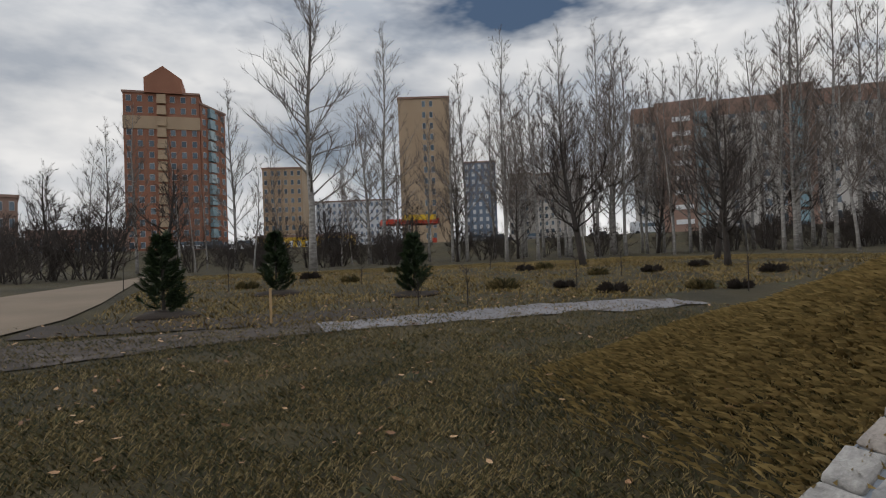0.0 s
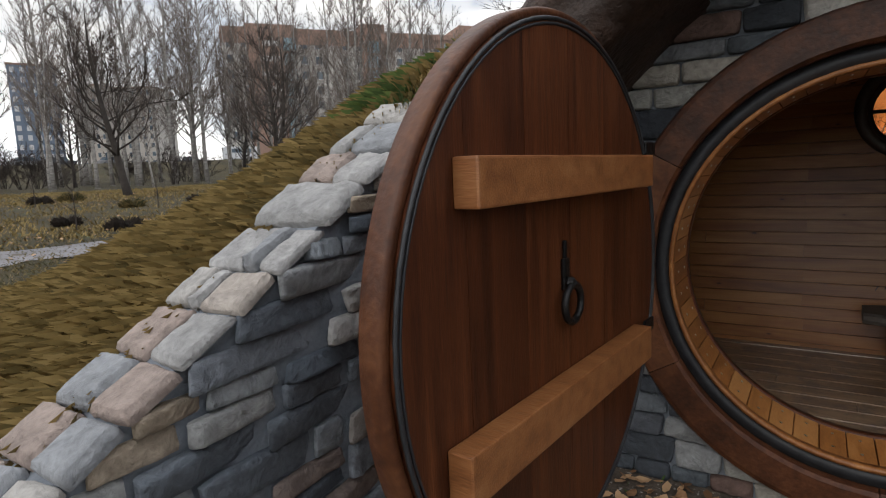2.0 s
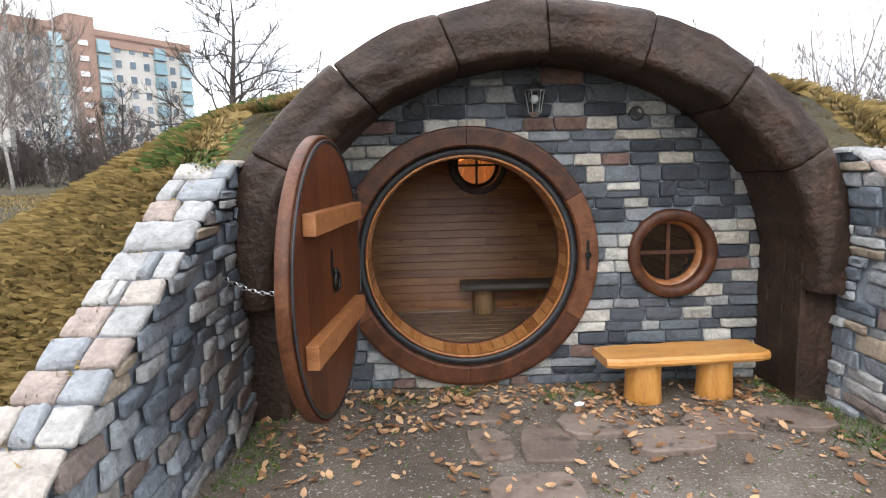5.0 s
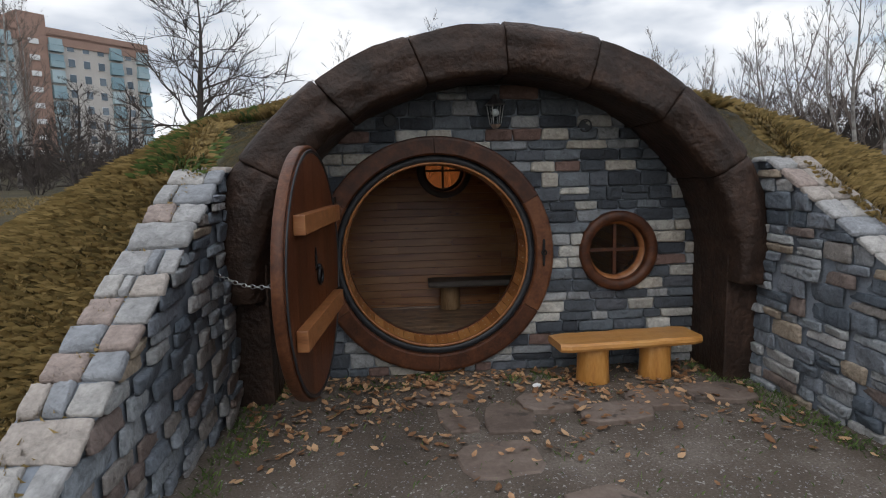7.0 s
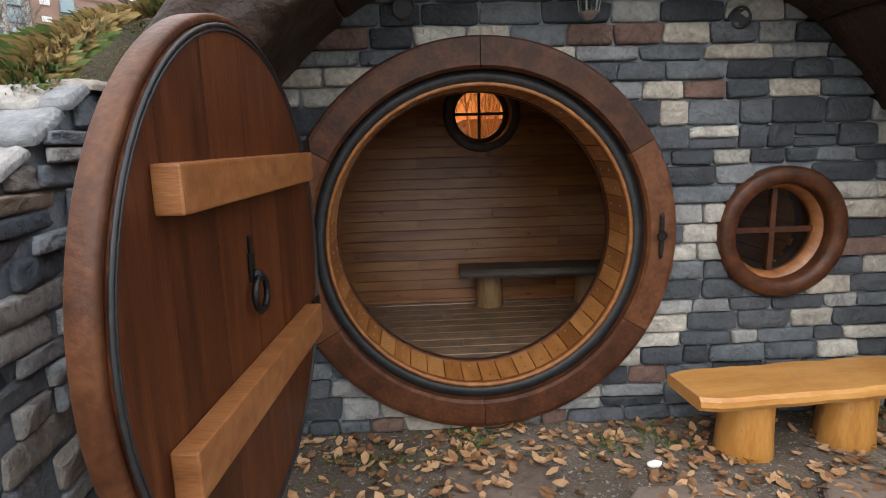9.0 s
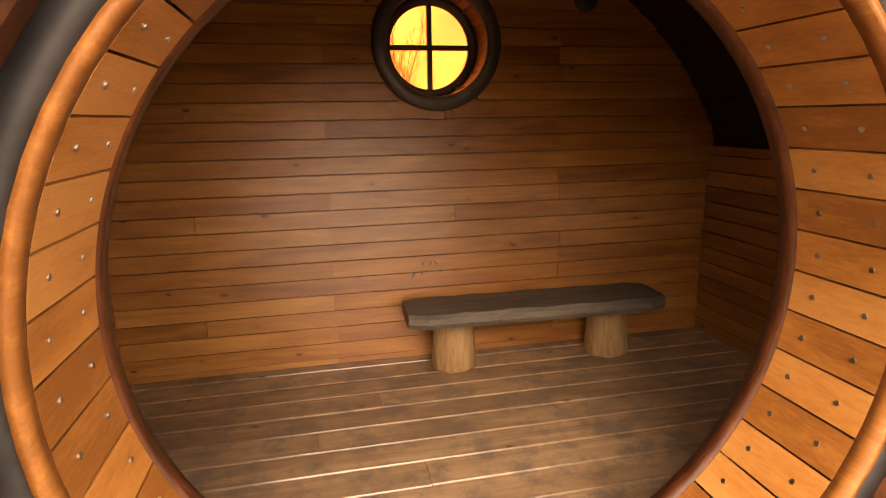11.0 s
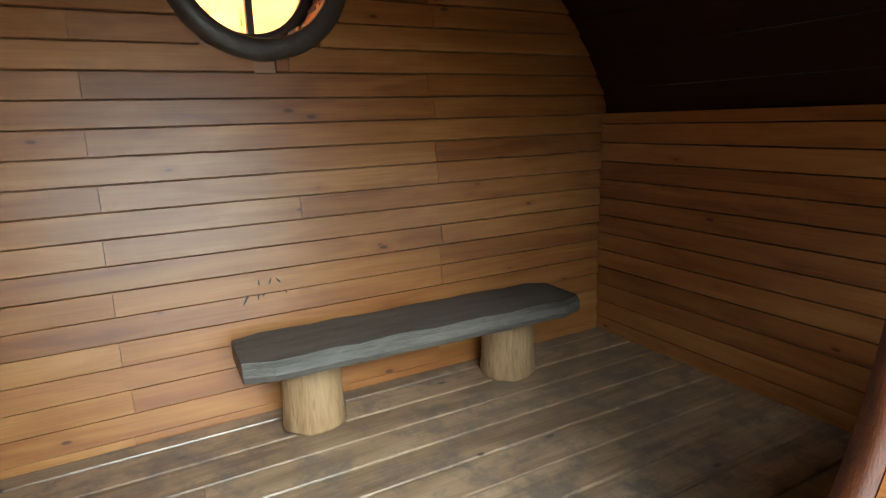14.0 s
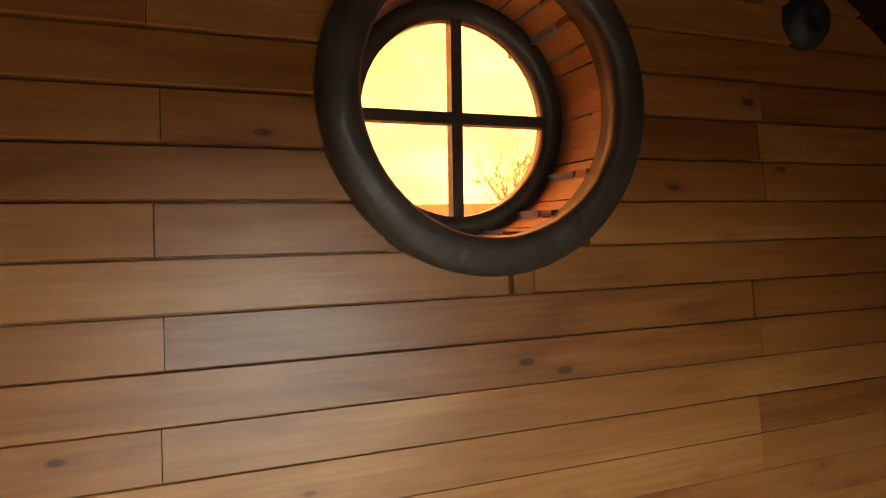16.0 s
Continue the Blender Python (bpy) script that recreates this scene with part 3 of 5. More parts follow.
# ---- ground ----
def build_ground():
    xs = sorted(set([-2600, -1200, -600, -320, -220, -160, -130, -110] + [-100 + 2.5 * i for i in range(27)] + [-32 + 0.8 * i for i in range(25)] + [round(-12 + 0.2 * i, 3) for i in range(36)]
                + [round(-4.8 + 0.1 * i, 3) for i in range(104)] + [5.6 + 0.6 * i for i in range(20)] + [18 + 4 * i for i in range(14)] + [90, 130, 200, 400, 900, 2600]))
    ys = sorted(set([-2600, -900, -300, -150, -90, -60, -45, -35, -28, -22] + [-18 + 0.8 * i for i in range(14)] + [round(-6.8 + 0.1 * i, 3) for i in range(100)] + [3.2 + 0.5 * i for i in range(24)]
                + [15.5 + 2.5 * i for i in range(46)] + [135, 160, 200, 300, 600, 1200, 2600]))
    bm = bmesh.new()
    hole = {}
    grid = [[bm.verts.new((x, y, terrain(x, y))) for y in ys] for x in xs]
    for i in range(len(xs) - 1):
        for j in range(len(ys) - 1):
            x0, x1, y0, y1 = xs[i], xs[i + 1], ys[j], ys[j + 1]
            q = (grid[i][j], grid[i + 1][j], grid[i + 1][j + 1], grid[i][j + 1])
            if -2.0 < x0 < 3.0 and -0.6 < y0 < 2.6 and max(v.co.z for v in q) - min(v.co.z for v in q) > 0.75:
                continue
            bm.faces.new(q)
    for f in bm.faces:
        f.smooth = True
    return solid("ground", bm, LAWN, "autumn lawn and grassy mound of the park", "ground", kind="structure", smooth=True)


build_ground()


def flat_sheet(name, outline, dz, material, label, n=1):
    """A thin sheet that follows the ground between two edge lines of equal length."""
    bm = bmesh.new()
    left, right = outline
    rows = []
    for (ax, ay), (bx, by) in zip(left, right):
        rows.append([bm.verts.new((ax + (bx - ax) * k / 6, ay + (by - ay) * k / 6, terrain(ax + (bx - ax) * k / 6, ay + (by - ay) * k / 6) + dz)) for k in range(7)])
    for A, B in zip(rows, rows[1:]):
        for k in range(6):
            bm.faces.new((A[k], A[k + 1], B[k + 1], B[k]))
    return solid(name, bm, material, label, "path", kind="structure", smooth=True)


rng = random.Random(5)
ly, ry_ = [], []
for i in range(64):
    y = -10.0 + 0.22 * i
    end = smooth(4.2, 2.2, y)
    ly.append((-10.1 + (0.06 if y < -2.5 else 0.035) * (y + 2.5) ** 2 + 0.3 * noise.noise((y * 1.3, 1, 0)) - 0.5 * (1 - end), y))
    ry_.append((-11.35 + 0.02 * (y + 2) ** 2 - 0.3 * noise.noise((y * 1.5, 7, 0)) + 0.3 * (1 - end), y))
flat_sheet("mulch_strip", (ly[:30], ry_[:30]), 0.018, CHIPS, "dark mulch strip strewn with pale sticks along the lawn")
flat_sheet("gravel_path", (ly[29:], ry_[29:]), 0.018, PATHSTUFF, "narrow grey gravel strip crossing the lawn")
flat_sheet("park_path", ([(-10.5, -9.6), (-11.5, -8.9), (-13.9, -8.4), (-17, -8.35), (-20, -8.5), (-24, -8.7), (-28.5, -9.1), (-36, -9.6)], [(-10.5, -14), (-11.5, -13), (-14.5, -12.3), (-17, -11.8), (-20, -11.2), (-24, -10.4), (-28.5, -9.9), (-36, -10.3)]), 0.03, ALLEY, "beige park path leading to the road")
flat_sheet("planting_bed", ([(-11.25, -8.6 + 0.35 * i) for i in range(20)], [(-13.0 - 0.6 * noise.noise((i * 0.5, 3, 1)), -8.6 + 0.35 * i) for i in range(20)]), 0.024, SOIL, "dark mulch bed beside the gravel strip")
flat_sheet("road", ([(-96, -160 + 10 * i) for i in range(34)], [(-106, -160 + 10 * i) for i in range(34)]), 0.06, ASPHALT, "asphalt road beyond the trees")

# forecourt of trodden earth and gravel between the wing walls
bm = bmesh.new()
n = 60
rows = []
for i in range(n + 1):
    y = 0.05 - 5.2 * i / n
    wl_ = wing_face(min(y, 0)) + (0.05 if y > -3.4 else 0.05 - 0.5 * (-y - 3.4))
    rows.append([bm.verts.new((AX + wl_ * (2 * k / 30 - 1), y, terrain(AX + wl_ * (2 * k / 30 - 1), y) + 0.014 + 0.008 * noise.noise((k * 0.9, y * 4, 5)))) for k in range(31)])
for A, B in zip(rows, rows[1:]):
    for k in range(30):
        bm.faces.new((A[k], B[k], B[k + 1], A[k + 1]))
solid("forecourt", bm, GRAVEL, "trodden earth and fine gravel before the round door", "ground", kind="structure", smooth=True)


# ---- facade wall ----
def holed_wall(y0, y1, holes, xmin, xmax, zmax_of, cell=0.04, zmin=-0.05):
    bm = bmesh.new()
    nx, nz = int((xmax - xmin) / cell), int(2.8 / cell)
    vs = {}

    def v(i, j, y):
        if (i, j, y) not in vs:
            vs[(i, j, y)] = bm.verts.new((xmin + i * cell, y, zmin + j * cell))
        return vs[(i, j, y)]
    for i in range(nx):
        for j in range(nz):
            x, z = xmin + (i + 0.5) * cell, zmin + (j + 0.5) * cell
            if z > zmax_of(x) or any(math.hypot(x - hx, z - hz) < hr for hx, hz, hr in holes):
                continue
            bm.faces.new((v(i, j, y0), v(i + 1, j, y0), v(i + 1, j + 1, y0), v(i, j + 1, y0)))
            bm.faces.new((v(i, j, y1), v(i, j + 1, y1), v(i + 1, j + 1, y1), v(i + 1, j, y1)))
    edges = [e for e in bm.edges if len(e.link_faces) == 1 and abs(e.verts[0].co.y - y0) < 1e-6]
    for e in edges:
        a, b = e.verts
        k = [(round((w.co.x - xmin) / cell), round((w.co.z - zmin) / cell)) for w in (a, b)]
        f = e.link_faces[0]
        bm.faces.new((a, b, v(*k[1], y1), v(*k[0], y1)))
    bmesh.ops.recalc_face_normals(bm, faces=bm.faces)
    return bm


def arch_mid_z(x):
    u = (x - AX) / 1.9
    return 0.9 + 1.62 * math.sqrt(max(0.0, 1 - u * u)) if abs(u) < 1 else 0.0


facade = solid("wall_front", holed_wall(0.0, 0.22, [(DX, DZ, 0.86), (WX, WZ, 0.29)], AX - 1.92, AX + 1.92, arch_mid_z), MORTAR,
               "front wall of rough coursed stone with blue-grey mortar", "wall", kind="structure")
solid("wall_front_lining", holed_wall(0.225, 0.25, [(DX, DZ, 0.77), (WX, WZ, 0.27)], AX - 1.80, AX + 1.36, lambda x: arch_mid_z(x) - 0.1), WALLWOOD,
      "varnished boards lining the front wall inside", "wall", kind="structure")


# ---- arch over the porch ----
arch = thing("porch_arch", "dark brown carved timber arch over the round door", "arch")
JOINTS = [-4, 28, 49, 69, 88.7, 108, 128.5, 150.7, 184]


def arch_segment(a0, a1, seed):
    """One carved log of the arch, wavy in section, with rounded front edges."""
    bm = bmesh.new()
    sec = [(0.0, 0.06), (0.0, -0.1), (0.0, -0.2), (0.0, -0.3), (-0.01, -0.4), (0.01, -0.46), (0.05, -0.5), (0.12, -0.52), (0.2, -0.525), (0.29, -0.525), (0.38, -0.52), (0.47, -0.52), (0.56, -0.515), (0.65, -0.51), (0.74, -0.5), (0.83, -0.49), (0.91, -0.47), (0.97, -0.43), (1.0, -0.37), (1.0, -0.2), (1.0, 0.3)]
    rows, n = [], 26
    for i in range(n + 1):
        f = [0, 0.008, 0.02][i] if i < 3 else ([0.98, 0.992, 1][i - n + 2] if i > n - 3 else 0.02 + 0.96 * (i - 2) / (n - 4))
        a = radians(a0 + 0.12 + (a1 - a0 - 0.24) * f)
        pinch = 0.007 * (1 - smooth(0, 0.02, f)) + 0.007 * (1 - smooth(0, 0.02, 1 - f))
        (xi, zi), (xo, zo) = arch_in(a), arch_out(a)
        row = []
        for k, y in sec:
            w = 0.03 * noise.noise((a * 3.0 + seed, k * 3, y * 2)) + 0.014 * noise.noise((a * 11 + seed, k * 9, y * 5))
            w += 0.016 * noise.noise((a * 1.6 + seed, k * 17, y * 9)) + 0.007 * noise.noise((a * 3 + seed, k * 40, y * 22))
            y = y * (1 + 0.28 * abs(math.cos(a)) ** 1.5) if y < 0 else y
            kk = min(max(k, 0.0), 1.0)
            dx, dz = math.cos(a), math.sin(a)
            off = (k - 0.5) * 2 * (w * 0.7 - pinch)
            row.append(bm.verts.new((xi + (xo - xi) * kk + dx * off, y - (w - pinch if y < -0.1 else 0), zi + (zo - zi) * kk + dz * off)))
        rows.append(row)
    m_ = len(sec)
    for A, B in zip(rows, rows[1:]):
        for j in range(m_):
            bm.faces.new((A[j], A[(j + 1) % m_], B[(j + 1) % m_], B[j]))
    bm.faces.new(rows[0][::-1])
    bm.faces.new(rows[-1])
    bmesh.ops.recalc_face_normals(bm, faces=bm.faces)
    return bm


for k, (a0, a1) in enumerate(zip(JOINTS, JOINTS[1:])):
    part("log_segment", arch_segment(a0, a1, k * 3.7), ARCH, arch, smooth=True)
for s in (-1, 1):
    for q in range(3):
        bm = bmesh.new()
        box(bm, (AX + s * 1.86, -0.07 - 0.185 * q, 0.5), (0.3, 0.18, 1.1), bevel=0.012)
        part("post", bm, ARCH, arch, "dark plank post")

# ---- round door frame ----
frame_door = thing("door_frame", "round red-brown stained timber door frame with worn edges", "door frame", kind="structure")
for k in range(6):
    part("frame_segment", lathe_y([(0.812, -0.02), (0.812, -0.08), (0.825, -0.095), (0.93, -0.095), (0.948, -0.09), (RING, -0.075), (RING, 0.0)], DX, DZ, 14, 30 + 60 * k + 0.12, 90 + 60 * k - 0.12), STAIN_RING, frame_door, smooth=False)
part("seal_groove", lathe_y([(HOLE + 0.018, -0.015), (HOLE + 0.018, -0.03), (0.812, -0.035), (0.812, 0.0)], DX, DZ), RUBBER, frame_door, "black sealing groove", smooth=True)
part("inner_ring", lathe_y([(HOLE + 0.001, 0.0), (HOLE + 0.001, -0.045), (HOLE + 0.018, -0.045), (HOLE + 0.018, 0.0)], DX, DZ), STAVE, frame_door, "pale pine edge ring", smooth=True)
part("rear_ring", lathe_y([(HOLE - 0.004, 0.252), (HOLE - 0.004, 0.30), (HOLE + 0.07, 0.30), (HOLE + 0.07, 0.252)], DX, DZ), STAIN, frame_door, "dark inner trim ring", smooth=True)
stave_me = mesh_of("stave", lathe_y([(HOLE, -0.003), (HOLE, 0.25), (HOLE + 0.03, 0.25), (HOLE + 0.03, -0.003)], 0, 0, 3, 0.2, 7.3), STAVE)
screw_bm = bmesh.new()
bmesh.ops.create_cone(screw_bm, cap_ends=True, segments=8, radius1=0.006, radius2=0.006, depth=0.004)
screw_me = mesh_of("screw", screw_bm, STEEL)
for k in range(48):
    piece("stave", stave_me, frame_door, pose(DX, 0, DZ, 0, -7.5 * k, 0))
    for yy in (0.06, 0.19):
        a = radians(7.5 * k + 3.7)
        piece("screw", screw_me, frame_door, Matrix.Translation((DX + (HOLE - 0.001) * math.cos(a), yy, DZ + (HOLE - 0.001) * math.sin(a))) @ pose(0, 0, 0, 0, 90 - math.degrees(a), 0))

# latch plate on the frame
latch = thing("latch_plate", "small black wrought-iron latch plate on the door frame", "latch")
bm = bmesh.new()
box(bm, (0.882, -0.106, 1.01), (0.022, 0.008, 0.15), bevel=0.003)
for z in (0.92, 1.10):
    bmesh.ops.create_uvsphere(bm, u_segments=8, v_segments=6, radius=0.014, matrix=Matrix.Translation((0.882, -0.106, z)) @ Matrix.Diagonal((0.8, 0.4, 1.7, 1)))
part("plate", bm, BLACK, latch)
bm = bmesh.new()
torus_y(bm, (0.882, -0.116, 1.01), 0.02, 0.006, 14, 6)
part("bolt_eye", bm, BLACK, latch)

# ---- open door leaf ----
LEAF_M = Matrix.Translation((-0.849, -1.037, 1.064)) @ pose(0, 0, 0, 0, 0, 265.7)
leaf = thing("door_leaf", "round red-brown plank door standing open, with two braces", "door", kind="structure", m=LEAF_M)
# local frame of the leaf: x along its width from the hinge outwards, y through its thickness, z up
plank_edges = [-0.757, -0.5, -0.25, 0.0, 0.25, 0.51, 0.757]
for x0, x1 in zip(plank_edges, plank_edges[1:]):
    bm = bmesh.new()
    rows = []
    for i in range(9):
        x = x0 + 0.0008 + (x1 - x0 - 0.0016) * i / 8
        h = math.sqrt(max(0.0004, 0.757 ** 2 - min(abs(x), 0.7565) ** 2))
        rows.append([bm.verts.new(p) for p in ((x, -0.02, -h), (x, 0.04, -h), (x, 0.04, h), (x, -0.02, h))])
    for A, B in zip(rows, rows[1:]):
        for j in range(4):
            bm.faces.new((A[j], A[(j + 1) % 4], B[(j + 1) % 4], B[j]))
    bm.faces.new(rows[0][::-1])
    bm.faces.new(rows[-1])
    bmesh.ops.recalc_face_normals(bm, faces=bm.faces)
    part("plank", bm, STAIN, leaf)
part("rim", lathe_y([(0.72, -0.03), (0.776, -0.03), (0.782, -0.024), (0.782, 0.026), (0.777, 0.032), (0.76, 0.032), (0.752, -0.01)], 0, 0, 96), STAIN_RING, leaf, "thick worn rim", smooth=True)
part("outer_face", lathe_y([(0.0005, -0.027), (0.725, -0.027), (0.725, -0.021), (0.0005, -0.021)], 0, 0, 64), STAIN, leaf)
bm = bmesh.new()
torus_y(bm, (0, 0.041, 0), 0.753, 0.006, 72, 6)
torus_y(bm, (0, 0.041, 0), 0.74, 0.004, 72, 6)
part("rubber_seal", bm, RUBBER, leaf, "black rubber seal", smooth=True)
for x, z, h, w in ((0.01, 0.342, 0.107, 1.09), (0.04, -0.268, 0.118, 1.14)):
    bm = bmesh.new()
    box(bm, (x, 0.0735, z), (w, 0.065, h), bevel=0.006)
    part("brace", bm, BRACE, leaf, "orange-brown cross brace")
bm = bmesh.new()
box(bm, (0.045, 0.046, 0.07), (0.034, 0.012, 0.09), bevel=0.004)
box(bm, (0.045, 0.045, 0.135), (0.014, 0.01, 0.06), bevel=0.003)
bmesh.ops.create_uvsphere(bm, u_segments=8, v_segments=6, radius=0.02, matrix=pose(0.045, 0.06, 0.045))
handle = part("handle", bm, BLACK, leaf, "black iron ring handle")
bm = bmesh.new()
torus_y(bm, (0.045, 0.068, -0.01), 0.052, 0.011, 22, 8)
part("pull_ring", bm, BLACK, handle, smooth=True)
for z in (0.42, -0.25):
    bm = bmesh.new()
    box(bm, (-0.68, 0.046, z), (0.1, 0.01, 0.05), bevel=0.004)
    part("hinge", bm, BLACK, leaf)

# holding chain between wing wall and door
chain = thing("door_chain", "thin steel chain holding the open door to the wall", "chain")
c0, c1 = Vector((-1.46, -0.93, 1.06)), Vector((-0.96, -1.25, 1.04))
for k in range(16):
    f = (k + 0.5) / 16
    p = c0.lerp(c1, f) - Vector((0, 0, 0.05 * math.sin(math.pi * f)))
    bm = bmesh.new()
    torus_y(bm, (0, 0, 0), 0.016, 0.0032, 12, 5, Matrix.Translation(p) @ pose(0, 0, 0, 0, 0, -32) @ pose(0, 0, 0, 90 * (k % 2), 0, 0) @ Matrix.Diagonal((1.35, 1, 0.75, 1)))
    part("link", bm, STEEL, chain)

# ---- small round window ----
win = thing("window_1", "small round cross-barred window in a red-brown frame", "window", kind="structure")
part("window_frame", lathe_y([(0.245, 0.05), (0.245, -0.05), (0.258, -0.075), (0.315, -0.075), (0.332, -0.06), (0.332, 0.0)], WX, WZ, 64), STAIN_RING, win, smooth=True)
part("inner_frame", lathe_y([(0.215, 0.04), (0.215, 0.075), (0.262, 0.075), (0.262, 0.0), (0.245, 0.0)], WX, WZ, 64), BRACE, win, smooth=True)
part("glazing_bar", boxes(((WX, 0.055, WZ), (0.028, 0.03, 0.46))), STAIN_RING, win)
part("glazing_bar", boxes(((WX, 0.052, WZ), (0.46, 0.028, 0.028))), STAIN_RING, win)
bm = bmesh.new()
bmesh.ops.create_circle(bm, cap_ends=True, segments=48, radius=0.24, matrix=pose(WX, 0.06, WZ, 90))
part("pane", bm, PANE, win)
part("reveal", lathe_y([(0.262, 0.075), (0.262, 0.25), (0.29, 0.25), (0.29, 0.075)], WX, WZ, 48), STAIN, win, smooth=True)

# ---- wall lantern, vents ----
lantern = thing("wall_lantern", "small metal wall lantern with clear glass and a bulb", "lamp")
lx, lyy, lz = 0.485, -0.155, 2.1
bm = bmesh.new()
rows = []
part("roof", (lambda b: (bmesh.ops.create_cone(b, cap_ends=True, segments=6, radius1=0.085, radius2=0.03, depth=0.05, matrix=pose(lx, lyy, lz + 0.105)), b)[1])(bmesh.new()), STEEL, lantern)
part("cap", (lambda b: (bmesh.ops.create_cone(b, cap_ends=True, segments=6, radius1=0.035, radius2=0.012, depth=0.03, matrix=pose(lx, lyy, lz + 0.145)), b)[1])(bmesh.new()), STEEL, lantern)
part("glass", (lambda b: (bmesh.ops.create_cone(b, cap_ends=False, segments=6, radius1=0.042, radius2=0.066, depth=0.15, matrix=pose(lx, lyy, lz + 0.005)), b)[1])(bmesh.new()), PANE, lantern)
part("base", (lambda b: (bmesh.ops.create_cone(b, cap_ends=True, segments=6, radius1=0.02, radius2=0.048, depth=0.03, matrix=pose(lx, lyy, lz - 0.085)), b)[1])(bmesh.new()), STEEL, lantern)
part("bulb", (lambda b: (bmesh.ops.create_uvsphere(b, u_segments=14, v_segments=10, radius=0.03, matrix=pose(lx, lyy, lz + 0.02)), b)[1])(bmesh.new()), FRAMEWHITE, lantern, "white bulb", smooth=True)
for k in range(6):
    a = math.pi / 3 * k
    bm = bmesh.new()
    tube(bm, [(lx + 0.042 * math.cos(a), lyy + 0.042 * math.sin(a), lz - 0.07), (lx + 0.067 * math.cos(a), lyy + 0.067 * math.sin(a), lz + 0.08)], [0.004, 0.004], 5)
    part("rib", bm, STEEL, lantern)
bm = bmesh.new()
tube(bm, [(lx, 0.0, lz + 0.1), (lx, -0.06, lz + 0.14), (lx, lyy, lz + 0.13)], [0.01, 0.01, 0.01], 6)
box(bm, (lx, -0.012, lz + 0.08), (0.06, 0.03, 0.12), bevel=0.006)
part("bracket", bm, BLACK, lantern)
for (vx, vz) in ((-0.33, 2.085), (1.24, 2.02)):
    vent = thing("vent_pipe", "black round ventilation pipe end in the stone wall", "vent", group="vents in the front wall")
    part("collar", lathe_y([(0.042, -0.045), (0.053, -0.045), (0.053, 0.02), (0.042, 0.02)], vx, vz, 24), RUBBER, vent, smooth=True)
    part("grille", boxes(((vx, -0.02, vz), (0.008, 0.008, 0.09)), ((vx, -0.02, vz), (0.09, 0.008, 0.008)), ((vx, 0.0, vz), (0.008, 0.03, 0.008))), RUBBER, vent)
    # Added black disc: its colour stands for the shade down the open pipe.
    part("hole_shade_disc", lathe_y([(0.0005, -0.036), (0.043, -0.036), (0.043, 0.0), (0.0005, 0.0)], vx, vz, 24), RUBBER, vent)

# ---- outdoor bench ----
bench = thing("log_bench", "honey-coloured pine bench with a live-edge seat on two log legs", "bench", m=pose(1.47, -0.345, 0.0, 0, 0, 3.5))
seat = part("seat", plank_top(1.16, 0.36, 0.06, 3, 0.004), HONEY, bench)
seat.matrix_basis = pose(0, 0, 0.30)
for k, x in enumerate((-0.27, 0.25)):
    leg = part("leg", log_leg(0.122, 0.302, k), HONEYLEG, bench, smooth=True)
    leg.matrix_basis = pose(x, -0.01, 0.0)

# ---- wing walls ----
cap_meshes, wing_meshes = stone_meshes(STONE_PALE, 10, 11, 0.05, 0.9), stone_meshes(STONE_WING, 16, 12, 0.05, 1.4)


def wing_wall(s, label):
    """A flaring retaining wall whose top slopes down from the arch; s is its side."""
    bm = bmesh.new()
    y0, y1 = -0.1, -3.42
    rows, n = [], 24
    for i in range(n + 1):
        y = y0 + (y1 - y0) * i / n
        f, t = wing_face(y) + 0.03, max(0.02, wing_top(y) - 0.025)
        rows.append([bm.verts.new((AX + s * d, y, z)) for d, z in ((f, -0.1), (f, t), (f + 0.29, t), (f + 0.29, -0.1))])
    for A, B in zip(rows, rows[1:]):
        for j in range(3):
            bm.faces.new((A[j], A[j + 1], B[j + 1], B[j]))
    bm.faces.new(rows[0])
    bm.faces.new(rows[-1][::-1])
    bmesh.ops.recalc_face_normals(bm, faces=bm.faces)
    return solid("wall_wing_left" if s < 0 else "wall_wing_right", bm, MORTAR, label, "wall", kind="structure")


def face_pose(s, y, z):
    """Placing for a stone on a wing wall's inner face: the stone's -y looks towards the axis."""
    turn = 90 + 5.1 if s < 0 else -90 - 5.1
    return Matrix.Translation((AX + s * (wing_face(y) + 0.03), y, z)) @ pose(0, 0, 0, 0, 0, turn)


